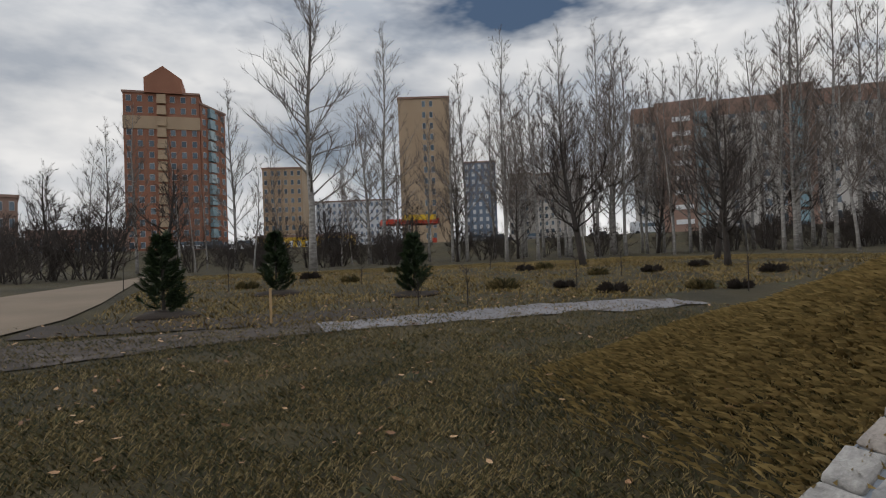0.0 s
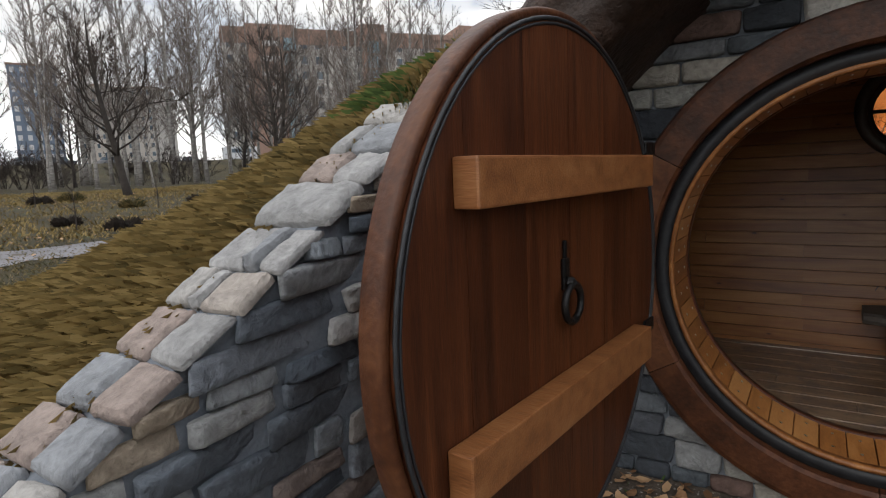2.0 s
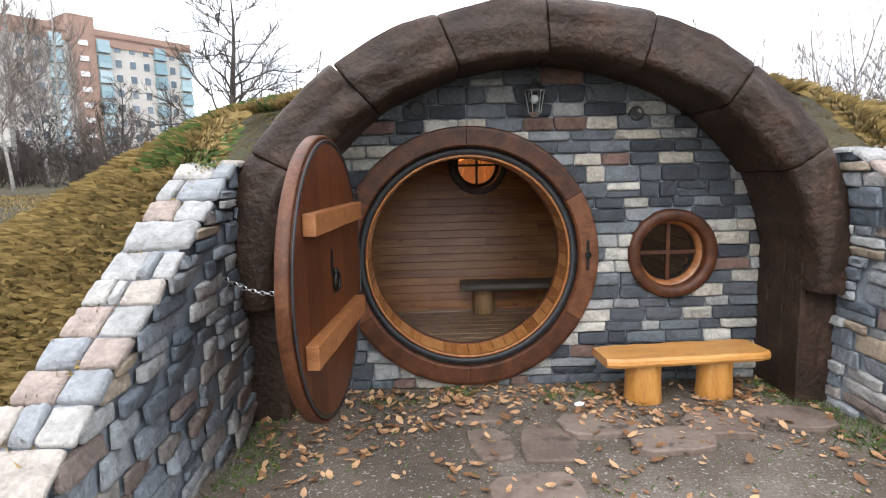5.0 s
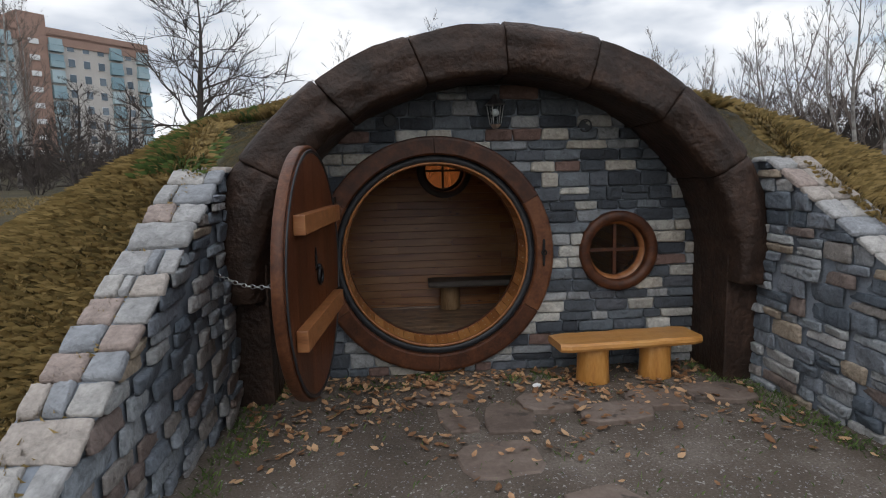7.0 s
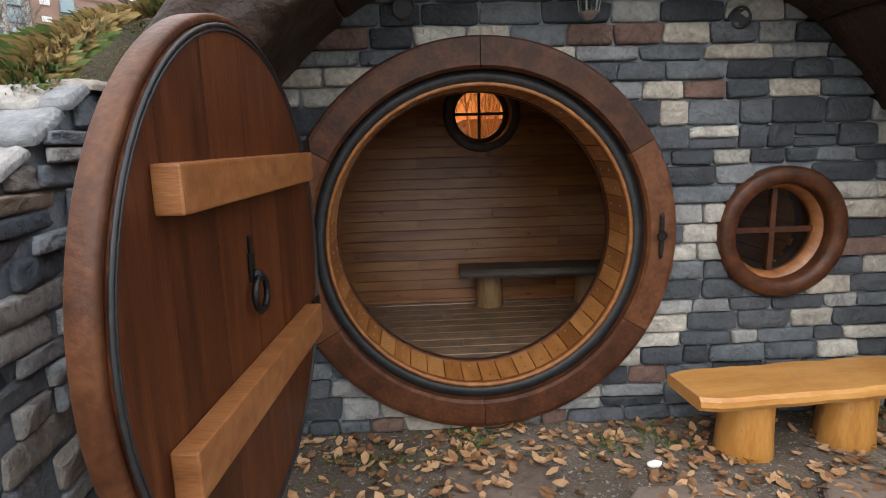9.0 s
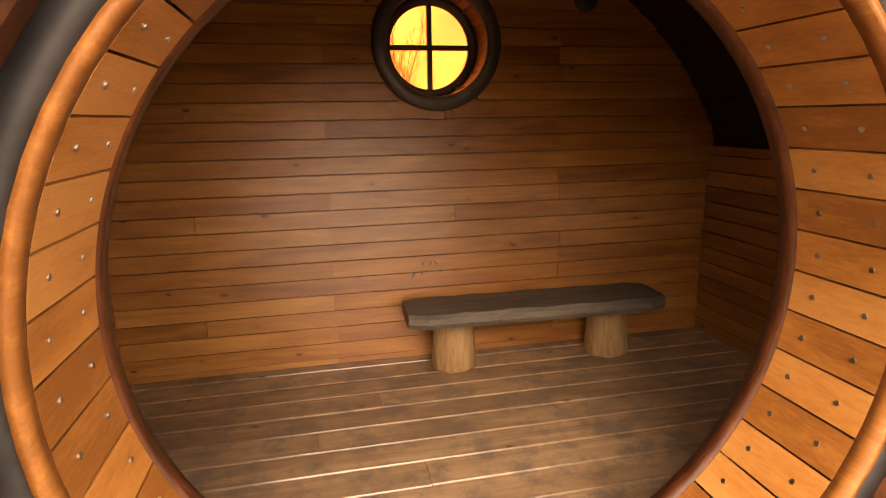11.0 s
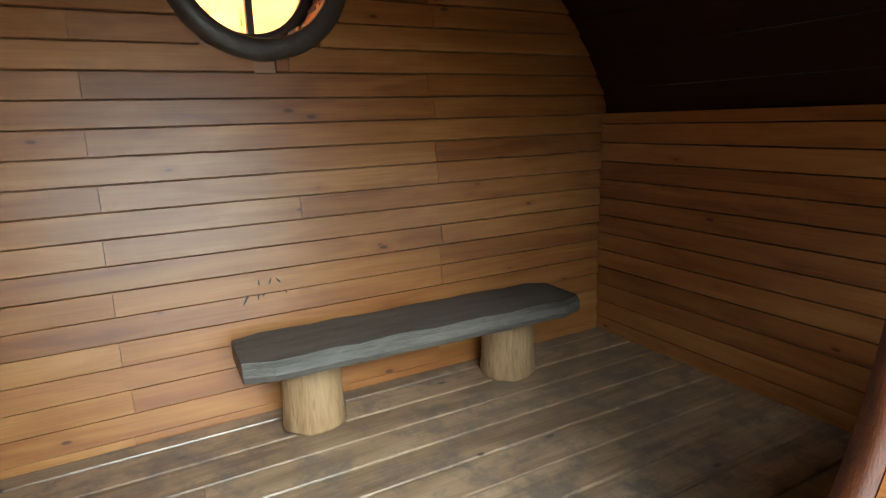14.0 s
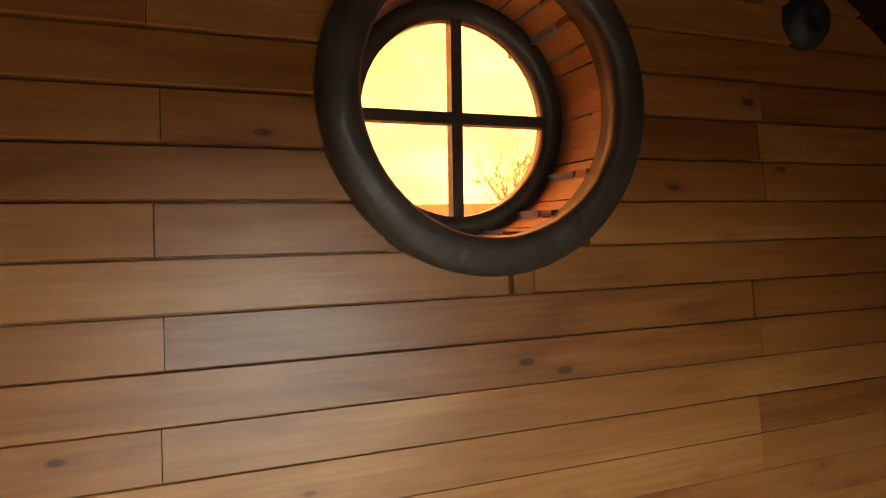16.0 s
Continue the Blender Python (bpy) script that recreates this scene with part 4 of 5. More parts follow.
def lay_wing(s, wall, seed):
    rng = random.Random(seed)
    z = 0.0
    while z < 1.66:
        h = rng.choice((0.065, 0.08, 0.095, 0.11, 0.13))
        yend = -0.63 - (1.70 - z - h * 0.7) / 0.645
        y = -0.48 - rng.uniform(0, 0.03)
        while y > yend + 0.05:
            w = min(rng.uniform(0.12, 0.42) * (0.8 + 2 * h), y - yend)
            if y - w - yend < 0.09:
                w = y - yend
            d = rng.uniform(0.024, 0.044)
            m = face_pose(s, y - w / 2, z + h / 2)
            if h > 0.1 and w > 0.16 and rng.random() < 0.3:
                for q in (0.25, 0.75):
                    piece("stone", rng.choice(wing_meshes), wall, face_pose(s, y - w / 2, z + h * q) @ Matrix.Diagonal((w - 0.008, d, h / 2 - 0.007, 1)))
            else:
                piece("stone", rng.choice(wing_meshes), wall, m @ pose(0, 0, 0, 0, rng.uniform(-1.5, 1.5), 0) @ Matrix.Diagonal((w - 0.006, d, h - 0.005, 1)))
            y -= w
        z += h
    # coping stones along the sloping top, one to three across
    slope = math.degrees(math.atan(0.645))
    y = -0.44
    while y > -3.3:
        l = rng.uniform(0.09, 0.2)
        flat = y > -0.62
        ym, zt = y - l / 2, wing_top(y - l / 2) - 0.03
        cuts = [0.0] + sorted(rng.uniform(0.1, 0.25) for _ in range(rng.choice((1, 1, 1, 0, 2)))) + [0.345]
        for c0, c1 in zip(cuts, cuts[1:]):
            if c1 - c0 < 0.05:
                continue
            f = wing_face(ym) - 0.02 + (c0 + c1) / 2
            base = Matrix.Translation((AX + s * f, ym, zt)) @ pose(0, 0, 0, 0 if flat else slope * rng.uniform(0.8, 1.0), rng.uniform(-2, 2), rng.uniform(-4, 4)) @ pose(0, 0, 0, -90, 0, 0)
            piece("coping_stone", rng.choice(cap_meshes), wall, base @ Matrix.Diagonal((c1 - c0 - 0.01, rng.uniform(0.03, 0.05), l / (1 if flat else 0.86) - 0.004, 1)))
        y -= l


wall_l = wing_wall(-1, "sloping stone wing wall with pale coping stones")
wall_r = wing_wall(1, "sloping stone wing wall with pale coping stones")

# ---- room ----
bm = bmesh.new()
box(bm, ((XL + XR) / 2, 1.15, FLOOR - 0.06), (XR - XL + 0.2, 1.85, 0.08))
floor = solid("floor", bm, FLOORGAP, "worn brown plank floor with pale gaps between boards", "floor", kind="structure")
solid("wall_back", holed_wall(BACK + 0.02, BACK + 0.06, [(0.27, 1.705, 0.26)], AX - 1.96, AX + 1.84, lambda x: 2.3), WALLWOOD, "back wall of varnished horizontal boards", "wall", kind="structure")
solid("wall_back_outer", holed_wall(BACK + 0.07, BACK + 0.28, [(0.27, 1.705, 0.26)], AX - 2.04, AX + 2.0, arch_mid_z), MORTAR, "masonry behind the boarded back wall", "wall", kind="structure")
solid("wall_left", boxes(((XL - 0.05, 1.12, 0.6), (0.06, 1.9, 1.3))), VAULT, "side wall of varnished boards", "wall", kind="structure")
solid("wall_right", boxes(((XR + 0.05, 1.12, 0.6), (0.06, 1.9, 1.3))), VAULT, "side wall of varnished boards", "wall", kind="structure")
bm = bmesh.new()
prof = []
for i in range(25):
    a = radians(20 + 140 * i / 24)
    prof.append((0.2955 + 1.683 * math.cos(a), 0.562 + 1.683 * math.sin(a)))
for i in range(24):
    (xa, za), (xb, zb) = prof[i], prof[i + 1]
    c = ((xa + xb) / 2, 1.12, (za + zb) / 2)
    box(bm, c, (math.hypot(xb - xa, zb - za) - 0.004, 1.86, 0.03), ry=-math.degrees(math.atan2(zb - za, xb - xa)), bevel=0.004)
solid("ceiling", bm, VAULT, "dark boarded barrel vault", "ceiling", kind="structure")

# inner porthole
port = thing("window_2", "round amber glass window with a black cross and dark ring", "window", kind="structure")
PX, PZ = 0.27, 1.705
part("trim_ring", lathe_y([(0.245, BACK + 0.02), (0.245, BACK - 0.03), (0.255, BACK - 0.04), (0.3, BACK - 0.035), (0.315, BACK - 0.02), (0.315, BACK + 0.02)], PX, PZ, 64), DARKRING, port, "blackened round trim", smooth=True)
pst = mesh_of("stave", lathe_y([(0.248, BACK - 0.01), (0.248, BACK + 0.22), (0.272, BACK + 0.22), (0.272, BACK - 0.01)], 0, 0, 3, 0.5, 22.0), STAVE)
for k in range(16):
    piece("stave", pst, port, pose(PX, 0, PZ, 0, -22.5 * k, 0))
part("inner_frame", lathe_y([(0.205, BACK + 0.17), (0.205, BACK + 0.21), (0.247, BACK + 0.21), (0.247, BACK + 0.17)], PX, PZ, 48), DARKRING, port, smooth=True)
part("glazing_bar", boxes(((PX, BACK + 0.19, PZ), (0.024, 0.03, 0.42))), DARKRING, port)
part("glazing_bar", boxes(((PX, BACK + 0.187, PZ), (0.42, 0.028, 0.024))), DARKRING, port)
bm = bmesh.new()
bmesh.ops.create_circle(bm, cap_ends=True, segments=40, radius=0.21, matrix=pose(PX, BACK + 0.2, PZ, 90))
pane = part("pane", bm, AMBER, port, "amber glass")
pane.visible_shadow = False
ivent = thing("wall_vent", "black round ventilation cap on the boarded wall", "vent")
part("cap", lathe_y([(0.0005, BACK - 0.03), (0.045, BACK - 0.03), (0.062, BACK - 0.01), (0.062, BACK + 0.02), (0.0005, BACK + 0.02)], 1.03, 1.92, 28), RUBBER, ivent, smooth=True)

# soot strokes on the boards above the bench
for k, (sx, sz, lean) in enumerate(((0.13, 0.585, 24), (0.172, 0.6, 8), (0.203, 0.605, 30), (0.255, 0.605, -28))):
    bm = bmesh.new()
    tube(bm, [(0, 0, -0.035), (0.003, 0, 0), (-0.002, 0, 0.036)], [0.002, 0.0045, 0.002], 6)
    mark = part("soot_mark", bm, RUBBER, bpy.data.objects["wall_back"], "black soot stroke")
    mark.matrix_basis = pose(sx, BACK - 0.001, sz, 0, lean, 0) @ Matrix.Diagonal((1, 0.3, 1, 1))

# inner bench
ib = thing("plank_bench", "weathered grey plank bench on two stripped log legs", "bench", m=pose(0.68, 1.715, FLOOR, 0, 0, -1.5))
st = part("seat", plank_top(1.28, 0.31, 0.066, 9, 0.003), GREYWOOD, ib)
st.matrix_basis = pose(0, 0, 0.29)
for k, x in enumerate((-0.39, 0.44)):
    lg = part("leg", log_leg(0.108, 0.292, 20 + k), BARKLEG, ib, smooth=True)
    lg.matrix_basis = pose(x, 0.10, 0)

# ---- stones of the front wall ----
front_meshes = stone_meshes(STONE, 14, 21)
rng = random.Random(31)
z = 0.01
row = 0
while z < 2.36:
    h = rng.choice((0.075, 0.09, 0.1, 0.115, 0.125))
    half = 1.76 * math.sqrt(max(0, 1 - ((max(z + h * 0.2, 0.9) - 0.9) / 1.5) ** 2)) if z + h * 0.2 < 2.39 else 0
    spans = [(AX - half, AX + half)]
    for hx, hz, hr in ((DX, DZ, 0.875), (WX, WZ, 0.285)):
        near = 0.0 if z < hz < z + h else min(abs(z - hz), abs(z + h - hz))
        if near < hr:
            c = math.sqrt(hr * hr - near * near)
            spans = [q for a, b in spans for q in ((a, min(b, hx - c)), (max(a, hx + c), b)) if q[1] - q[0] > 0.03]
    for a, b in spans:
        x = a
        while x < b - 0.001:
            w = rng.uniform(0.13, 0.34)
            if b - x - w < 0.1:
                w = b - x
            layers = ((z, z + h * 0.47), (z + h * 0.47, z + h)) if w > 0.2 and h > 0.1 and rng.random() < 0.22 else ((z, z + h),)
            for za, zb in layers:
                d = rng.uniform(0.028, 0.05)
                piece("stone", rng.choice(front_meshes), facade, Matrix.Translation((x + w / 2, 0.002, (za + zb) / 2)) @ pose(0, 0, 0, 0, rng.uniform(-1.2, 1.2), 0) @ Matrix.Diagonal((w - 0.008, d, zb - za - 0.006, 1)))
            x += w
    z += h
lay_wing(-1, wall_l, 41)
lay_wing(1, wall_r, 43)

# ---- boards and planks of the room ----
back_wall, left_wall, right_wall = bpy.data.objects["wall_back"], bpy.data.objects["wall_left"], bpy.data.objects["wall_right"]


def board_mesh(material):
    """A unit board along x, its face towards -y, with eased edges."""
    bm = bmesh.new()
    prof = [(0.0, -0.5), (-0.8, -0.5), (-1.0, -0.475), (-1.0, 0.475), (-0.8, 0.5), (0.0, 0.5)]
    A, B = [[bm.verts.new((x, y, z)) for y, z in prof] for x in (-0.5, 0.5)]
    for j in range(6):
        bm.faces.new((A[j], A[(j + 1) % 6], B[(j + 1) % 6], B[j]))
    bm.faces.new(A)
    bm.faces.new(B[::-1])
    bmesh.ops.recalc_face_normals(bm, faces=bm.faces)
    return mesh_of("board", bm, material)


board = board_mesh(WALLWOOD)
rng = random.Random(51)
PITCH = 0.0857
for k in range(26):
    z0 = FLOOR + 0.024 + PITCH * (k - 1) if k else FLOOR - 0.02
    z1 = FLOOR + 0.024 + PITCH * k
    zm = (z0 + z1) / 2
    cuts = [-1.42, 1.96]
    if k % 2 == 0:
        cuts = [-1.42, -0.28 + rng.uniform(-0.02, 0.02), 0.9 + rng.uniform(-0.02, 0.02), 1.96] if k % 4 else [-1.42, -0.285, 1.96]
    else:
        cuts = [-1.42, 0.91 + rng.uniform(-0.02, 0.02), 1.96] if k % 3 else [-1.42, -0.9, 0.35, 1.96]
    near = 0.0 if z0 < PZ < z1 else min(abs(z0 - PZ), abs(z1 - PZ))
    gap = math.sqrt(0.27 ** 2 - near ** 2) if near < 0.27 else 0
    for a, b in zip(cuts, cuts[1:]):
        for p, q in (((a, min(b, PX - gap)), (max(a, PX + gap), b)) if gap else ((a, b),)):
            if q - p > 0.02:
                piece("board", board, back_wall, Matrix.Translation(((p + q) / 2, BACK + 0.02, zm)) @ pose(0, 0, 0, -7.0 + rng.uniform(-0.8, 0.8), 0, 0) @ Matrix.Diagonal((q - p - 0.0015, 0.02 + rng.uniform(-0.0015, 0.0015), z1 - z0 - 0.003, 1)))
for wall, x, turn in ((left_wall, XL - 0.02, 90), (right_wall, XR + 0.02, -90)):
    for k in range(13):
        z0 = FLOOR - 0.02 + PITCH * k
        z1 = min(z0 + PITCH, 1.185)
        if z1 - z0 > 0.02:
            piece("board", board, wall, Matrix.Translation((x, 1.12, (z0 + z1) / 2)) @ pose(0, 0, 0, 0, 0, turn) @ Matrix.Diagonal((1.76, 0.02 + rng.uniform(-0.001, 0.001), z1 - z0 - 0.003, 1)))
bm = bmesh.new()
prof = [(-0.5, 0.0), (-0.5, 0.8), (-0.475, 1.0), (0.475, 1.0), (0.5, 0.8), (0.5, 0.0)]
A, B = [[bm.verts.new((x, y, z)) for y, z in prof] for x in (-0.5, 0.5)]
for j in range(6):
    bm.faces.new((A[j], A[(j + 1) % 6], B[(j + 1) % 6], B[j]))
bm.faces.new(A)
bm.faces.new(B[::-1])
bmesh.ops.recalc_face_normals(bm, faces=bm.faces)
plank = mesh_of("plank", bm, FLOORWOOD)
edges = [1.985, 1.903] + [1.903 - 0.147 * k for k in range(1, 12)]
for k, (y1, y0) in enumerate(zip(edges, edges[1:])):
    cuts = [XL - 0.02, rng.uniform(-0.4, 0.9), XR + 0.02] if k % 2 else [XL - 0.02, XR + 0.02]
    for a, b in zip(cuts, cuts[1:]):
        piece("plank", plank, floor, Matrix.Translation(((a + b) / 2, (y0 + y1) / 2, FLOOR - 0.02)) @ Matrix.Diagonal((b - a - 0.002, y1 - y0 - rng.uniform(0.004, 0.011), 0.0205 + rng.uniform(-0.0008, 0.0008), 1)))

# ---- flagstones, leaves, litter ----
FLAGS = [((0.02, -0.52), 0.50, 0.36, 0), ((0.06, -0.98), 0.26, 0.42, 8), ((0.42, -0.98), 0.36, 0.5, -10), ((0.24, -1.55), 0.52, 0.42, 4), ((0.76, -0.82), 0.5, 0.3, 2),
         ((1.14, -1.05), 0.52, 0.28, 4), ((1.5, -0.86), 0.44, 0.32, -8), ((1.98, -0.8), 0.5, 0.34, -14), ((0.68, -2.1), 0.42, 0.4, 12), ((0.05, -2.3), 0.4, 0.34, -6)]
for k, ((fx, fy), w, d, turn) in enumerate(FLAGS):
    rg = random.Random(70 + k)
    bm = bmesh.new()
    pts = []
    for i in range(14):
        a = 2 * math.pi * i / 14
        r = 1 / max(abs(math.cos(a)), abs(math.sin(a))) ** 0.75 * rg.uniform(0.9, 1.06)
        pts.append((w / 2 * r * math.cos(a), d / 2 * r * math.sin(a)))
    lo = [bm.verts.new((x, y, 0)) for x, y in pts]
    mi = [bm.verts.new((x, y, 0.032)) for x, y in pts]
    up = [bm.verts.new((x * 0.95, y * 0.94, 0.042 + rg.uniform(-0.003, 0.003))) for x, y in pts]
    for A, B in ((lo, mi), (mi, up)):
        for i in range(14):
            bm.faces.new((A[i], A[(i + 1) % 14], B[(i + 1) % 14], B[i]))
    c = bm.verts.new((0, 0, 0.044))
    for i in range(14):
        bm.faces.new((up[i], up[(i + 1) % 14], c))
    high = 0.028 if fx > 0.7 and fy > -1.3 else 0.0
    ob = solid("flagstone", bm, FLAG, "flat red-brown flagstone sunk in the trodden earth", "paving stone", group="flagstones before the door")
    ob.matrix_basis = pose(fx, fy, high - 0.012, rg.uniform(-1.5, 1.5), rg.uniform(-1.5, 1.5), turn)


def scatter(name, places, size, material, label, category, seed, lift=0.01, curl=0.5):
    """Many small curled leaves as one mesh."""
    rg = random.Random(seed)
    vs, fs = [], []
    for x, y, z in places:
        s = size * rg.uniform(0.55, 1.25)
        m = pose(x, y, z + lift + rg.uniform(0, 0.012), rg.uniform(-25, 25), rg.uniform(-25, 25), rg.uniform(0, 360))
        b = len(vs)
        c = curl * s * rg.uniform(0.05, 0.6)
        for p in ((-s, 0, c), (-0.35 * s, 0.5 * s, c * 0.4), (0.5 * s, 0.36 * s, c * 0.3), (s, 0, c), (0.5 * s, -0.36 * s, c * 0.5), (-0.35 * s, -0.5 * s, c * 0.6), (0, 0, 0)):
            vs.append(tuple(m @ Vector(p)))
        fs += [(b + 6, b + i, b + (i + 1) % 6) for i in range(6)]
    me = bpy.data.meshes.new(name)
    me.from_pydata(vs, [], fs)
    me.materials.append(material)
    return tagged(new(name, me), label, category, kind="stuff")


rg = random.Random(81)
places = []
while len(places) < 1150:
    x, y = rg.uniform(-1.4, 2.35), -abs(rg.gauss(0, 0.75)) - 0.06
    if y < -3.2 or abs(x - AX) > wing_face(y) - 0.05:
        continue
    p = 0.25 + 0.75 * (noise.noise((x * 1.6, y * 1.6, 9)) > -0.05)
    if y > -0.45 and x < 0.9:
        p = 1
    if rg.random() < p:
        places.append((x, y, terrain(x, y) + 0.014 + (0.03 if any(abs(x - f[0][0]) < f[1] / 2 and abs(y - f[0][1]) < f[2] / 2 for f in FLAGS) else 0)))
scatter("fallen_leaves", places, 0.034, LEAF, "dry brown fallen leaves drifted before the door", "leaves", 82)
places = []
for _ in range(700):
    x, y = rg.uniform(-13, -2), rg.uniform(-10, 4)
    places.append((x, y, terrain(x, y) + 0.01))
for _ in range(2600):
    x, y = rg.uniform(-26, -11.5), rg.uniform(-7, 13)
    if noise.noise((x * 0.2, y * 0.2, 6)) > -0.1:
        places.append((x, y, terrain(x, y) + 0.01))
scatter("lawn_leaves", places, 0.04, LEAF, "scattered pale brown leaves lying on the lawn", "leaves", 83, 0.02)
places = [(x, y, terrain(x, y)) for x, y in ((rg.uniform(-1.3, 2.3), rg.uniform(-3, -0.6)) for _ in range(2500))]
scatter("gravel_chips", places, 0.007, PATHSTUFF, "fine grey gravel chips on the forecourt", "gravel", 84, 0.016, 0.9)
bm = bmesh.new()
bmesh.ops.create_icosphere(bm, subdivisions=2, radius=0.03, matrix=pose(0.72, -0.5, 0.045) @ Matrix.Diagonal((1.2, 0.7, 0.5, 1)))
for v in bm.verts:
    v.co += 0.008 * Vector(noise.noise_vector(v.co * 60))
solid("paper_scrap", bm, PAPER, "crumpled white paper scrap among fallen leaves", "litter")


# ---- grass ----
def grass(name, count, region, length, width, material, label, seed, keep, lean=0.6, down=0.0):
    rg = random.Random(seed)
    vs, fs = [], []
    x0, x1, y0, y1 = region
    made = 0
    while made < count:
        x, y = rg.uniform(x0, x1), rg.uniform(y0, y1)
        k = keep(x, y)
        if rg.random() > k:
            continue
        made += 1
        z = terrain(x, y)
        a = rg.uniform(0, 2 * math.pi)
        l = length * rg.uniform(0.5, 1.4)
        gx, gy = 0.0, 0.0
        if down:
            gx, gy = (terrain(x - 0.15, y) - terrain(x + 0.15, y)) / 0.3 * down, (terrain(x, y - 0.15) - terrain(x, y + 0.15)) / 0.3 * down
        gx, gy = max(-0.9, min(0.9, gx)), max(-0.9, min(0.9, gy))
        dx, dy = math.cos(a) * lean + gx, math.sin(a) * lean + gy
        w = width * rg.uniform(0.6, 1.3)
        px, py = -math.sin(a) * w, math.cos(a) * w
        b = len(vs)
        vs += [(x - px, y - py, z - 0.004), (x + px, y + py, z - 0.004), (x + dx * l * 0.5 + px * 0.7, y + dy * l * 0.5 + py * 0.7, z + l * 0.55), (x + dx * l, y + dy * l, z + l * (0.75 - 0.25 * min(1, abs(gx) + abs(gy))))]
        fs += [(b, b + 1, b + 2), (b, b + 2, b + 3)]
    me = bpy.data.meshes.new(name)
    me.from_pydata(vs, [], fs)
    me.materials.append(material)
    return tagged(new(name, me), label, "grass", kind="stuff")


def off_court(x, y):
    if abs(x - AX) < wing_face(min(y, 0)) + (0.24 if y < -0.62 else 0.12) and y < 0.12:
        return 0.0 if y > -3.4 else (0.0 if abs(x - AX) < 2.2 else 1.0)
    return 1.0


def lawn_keep(x, y):
    return off_court(x, y) * max(0.05, 1 - math.hypot(x, y + 4.2) / 13) * (0.35 + 0.65 * (noise.noise((x * 1.1, y * 1.1, 3)) > -0.15))


def mound_keep(x, y):
    h = terrain(x, y)
    if abs(x - AX) < 2.5 and y > 2.2:
        return 0.0
    return off_court(x, y) * (smooth(0.15, 0.9, h) if math.hypot(x, y) < 9 else 0.0)


grass("lawn_grass", 150000, (-13, -1.9, -10, 4), 0.05, 0.0042, BLADE, "short trodden autumn grass, half dry", 91, lawn_keep, 0.9)
grass("mound_grass", 170000, (-6.5, -1.65, -3.2, 5), 0.07, 0.0027, STRAW, "dry straw-coloured grass hanging down the mound", 92, mound_keep, 0.8, 1.0)
grass("mound_edge_grass", 80000, (-1.75, 4.6, -2.6, 1.8), 0.07, 0.0027, STRAW, "dry grass over the roof of the house", 93, mound_keep, 0.5, 1.2)
grass("green_tufts", 5000, (-1.45, 2.45, -3.3, -0.05), 0.05, 0.003, mat("fresh_grass", [(0.04, 0.075, 0.012), (0.1, 0.15, 0.03)], scale=2, rough=0.8, bump=0, island=0.5), "green grass at the foot of the walls", 94,
      lambda x, y: 1.0 if wing_face(y) - abs(x - AX) < 0.28 + 0.2 * noise.noise((x * 3, y * 3, 1)) or (y > -0.35 and abs(x) < 1.0 and noise.noise((x * 4, y * 4, 2)) > 0.1) else 0.03, 0.6)
grass("green_mound_grass", 3500, (-2.3, -1.35, -0.75, 1.2), 0.085, 0.003, bpy.data.materials["fresh_grass"], "bright green grass beside the arch", 96, lambda x, y: mound_keep(x, y) * (noise.noise((x * 3, y * 3, 5)) > 0.05), 0.5, 1.0)
grass("roof_tufts", 9000, (2.0, 3.8, -0.6, 1.3), 0.09, 0.003, STRAW, "dry tufts on the mound beside the arch", 97, mound_keep, 0.6, 0.8)
grass("meadow_grass", 45000, (-32, -11, -8, 20), 0.09, 0.012, STRAW, "rough yellowed meadow grass between the trees", 95, lambda x, y: 0.3 + 0.7 * (noise.noise((x * 0.35, y * 0.35, 8)) > 0), 0.8)


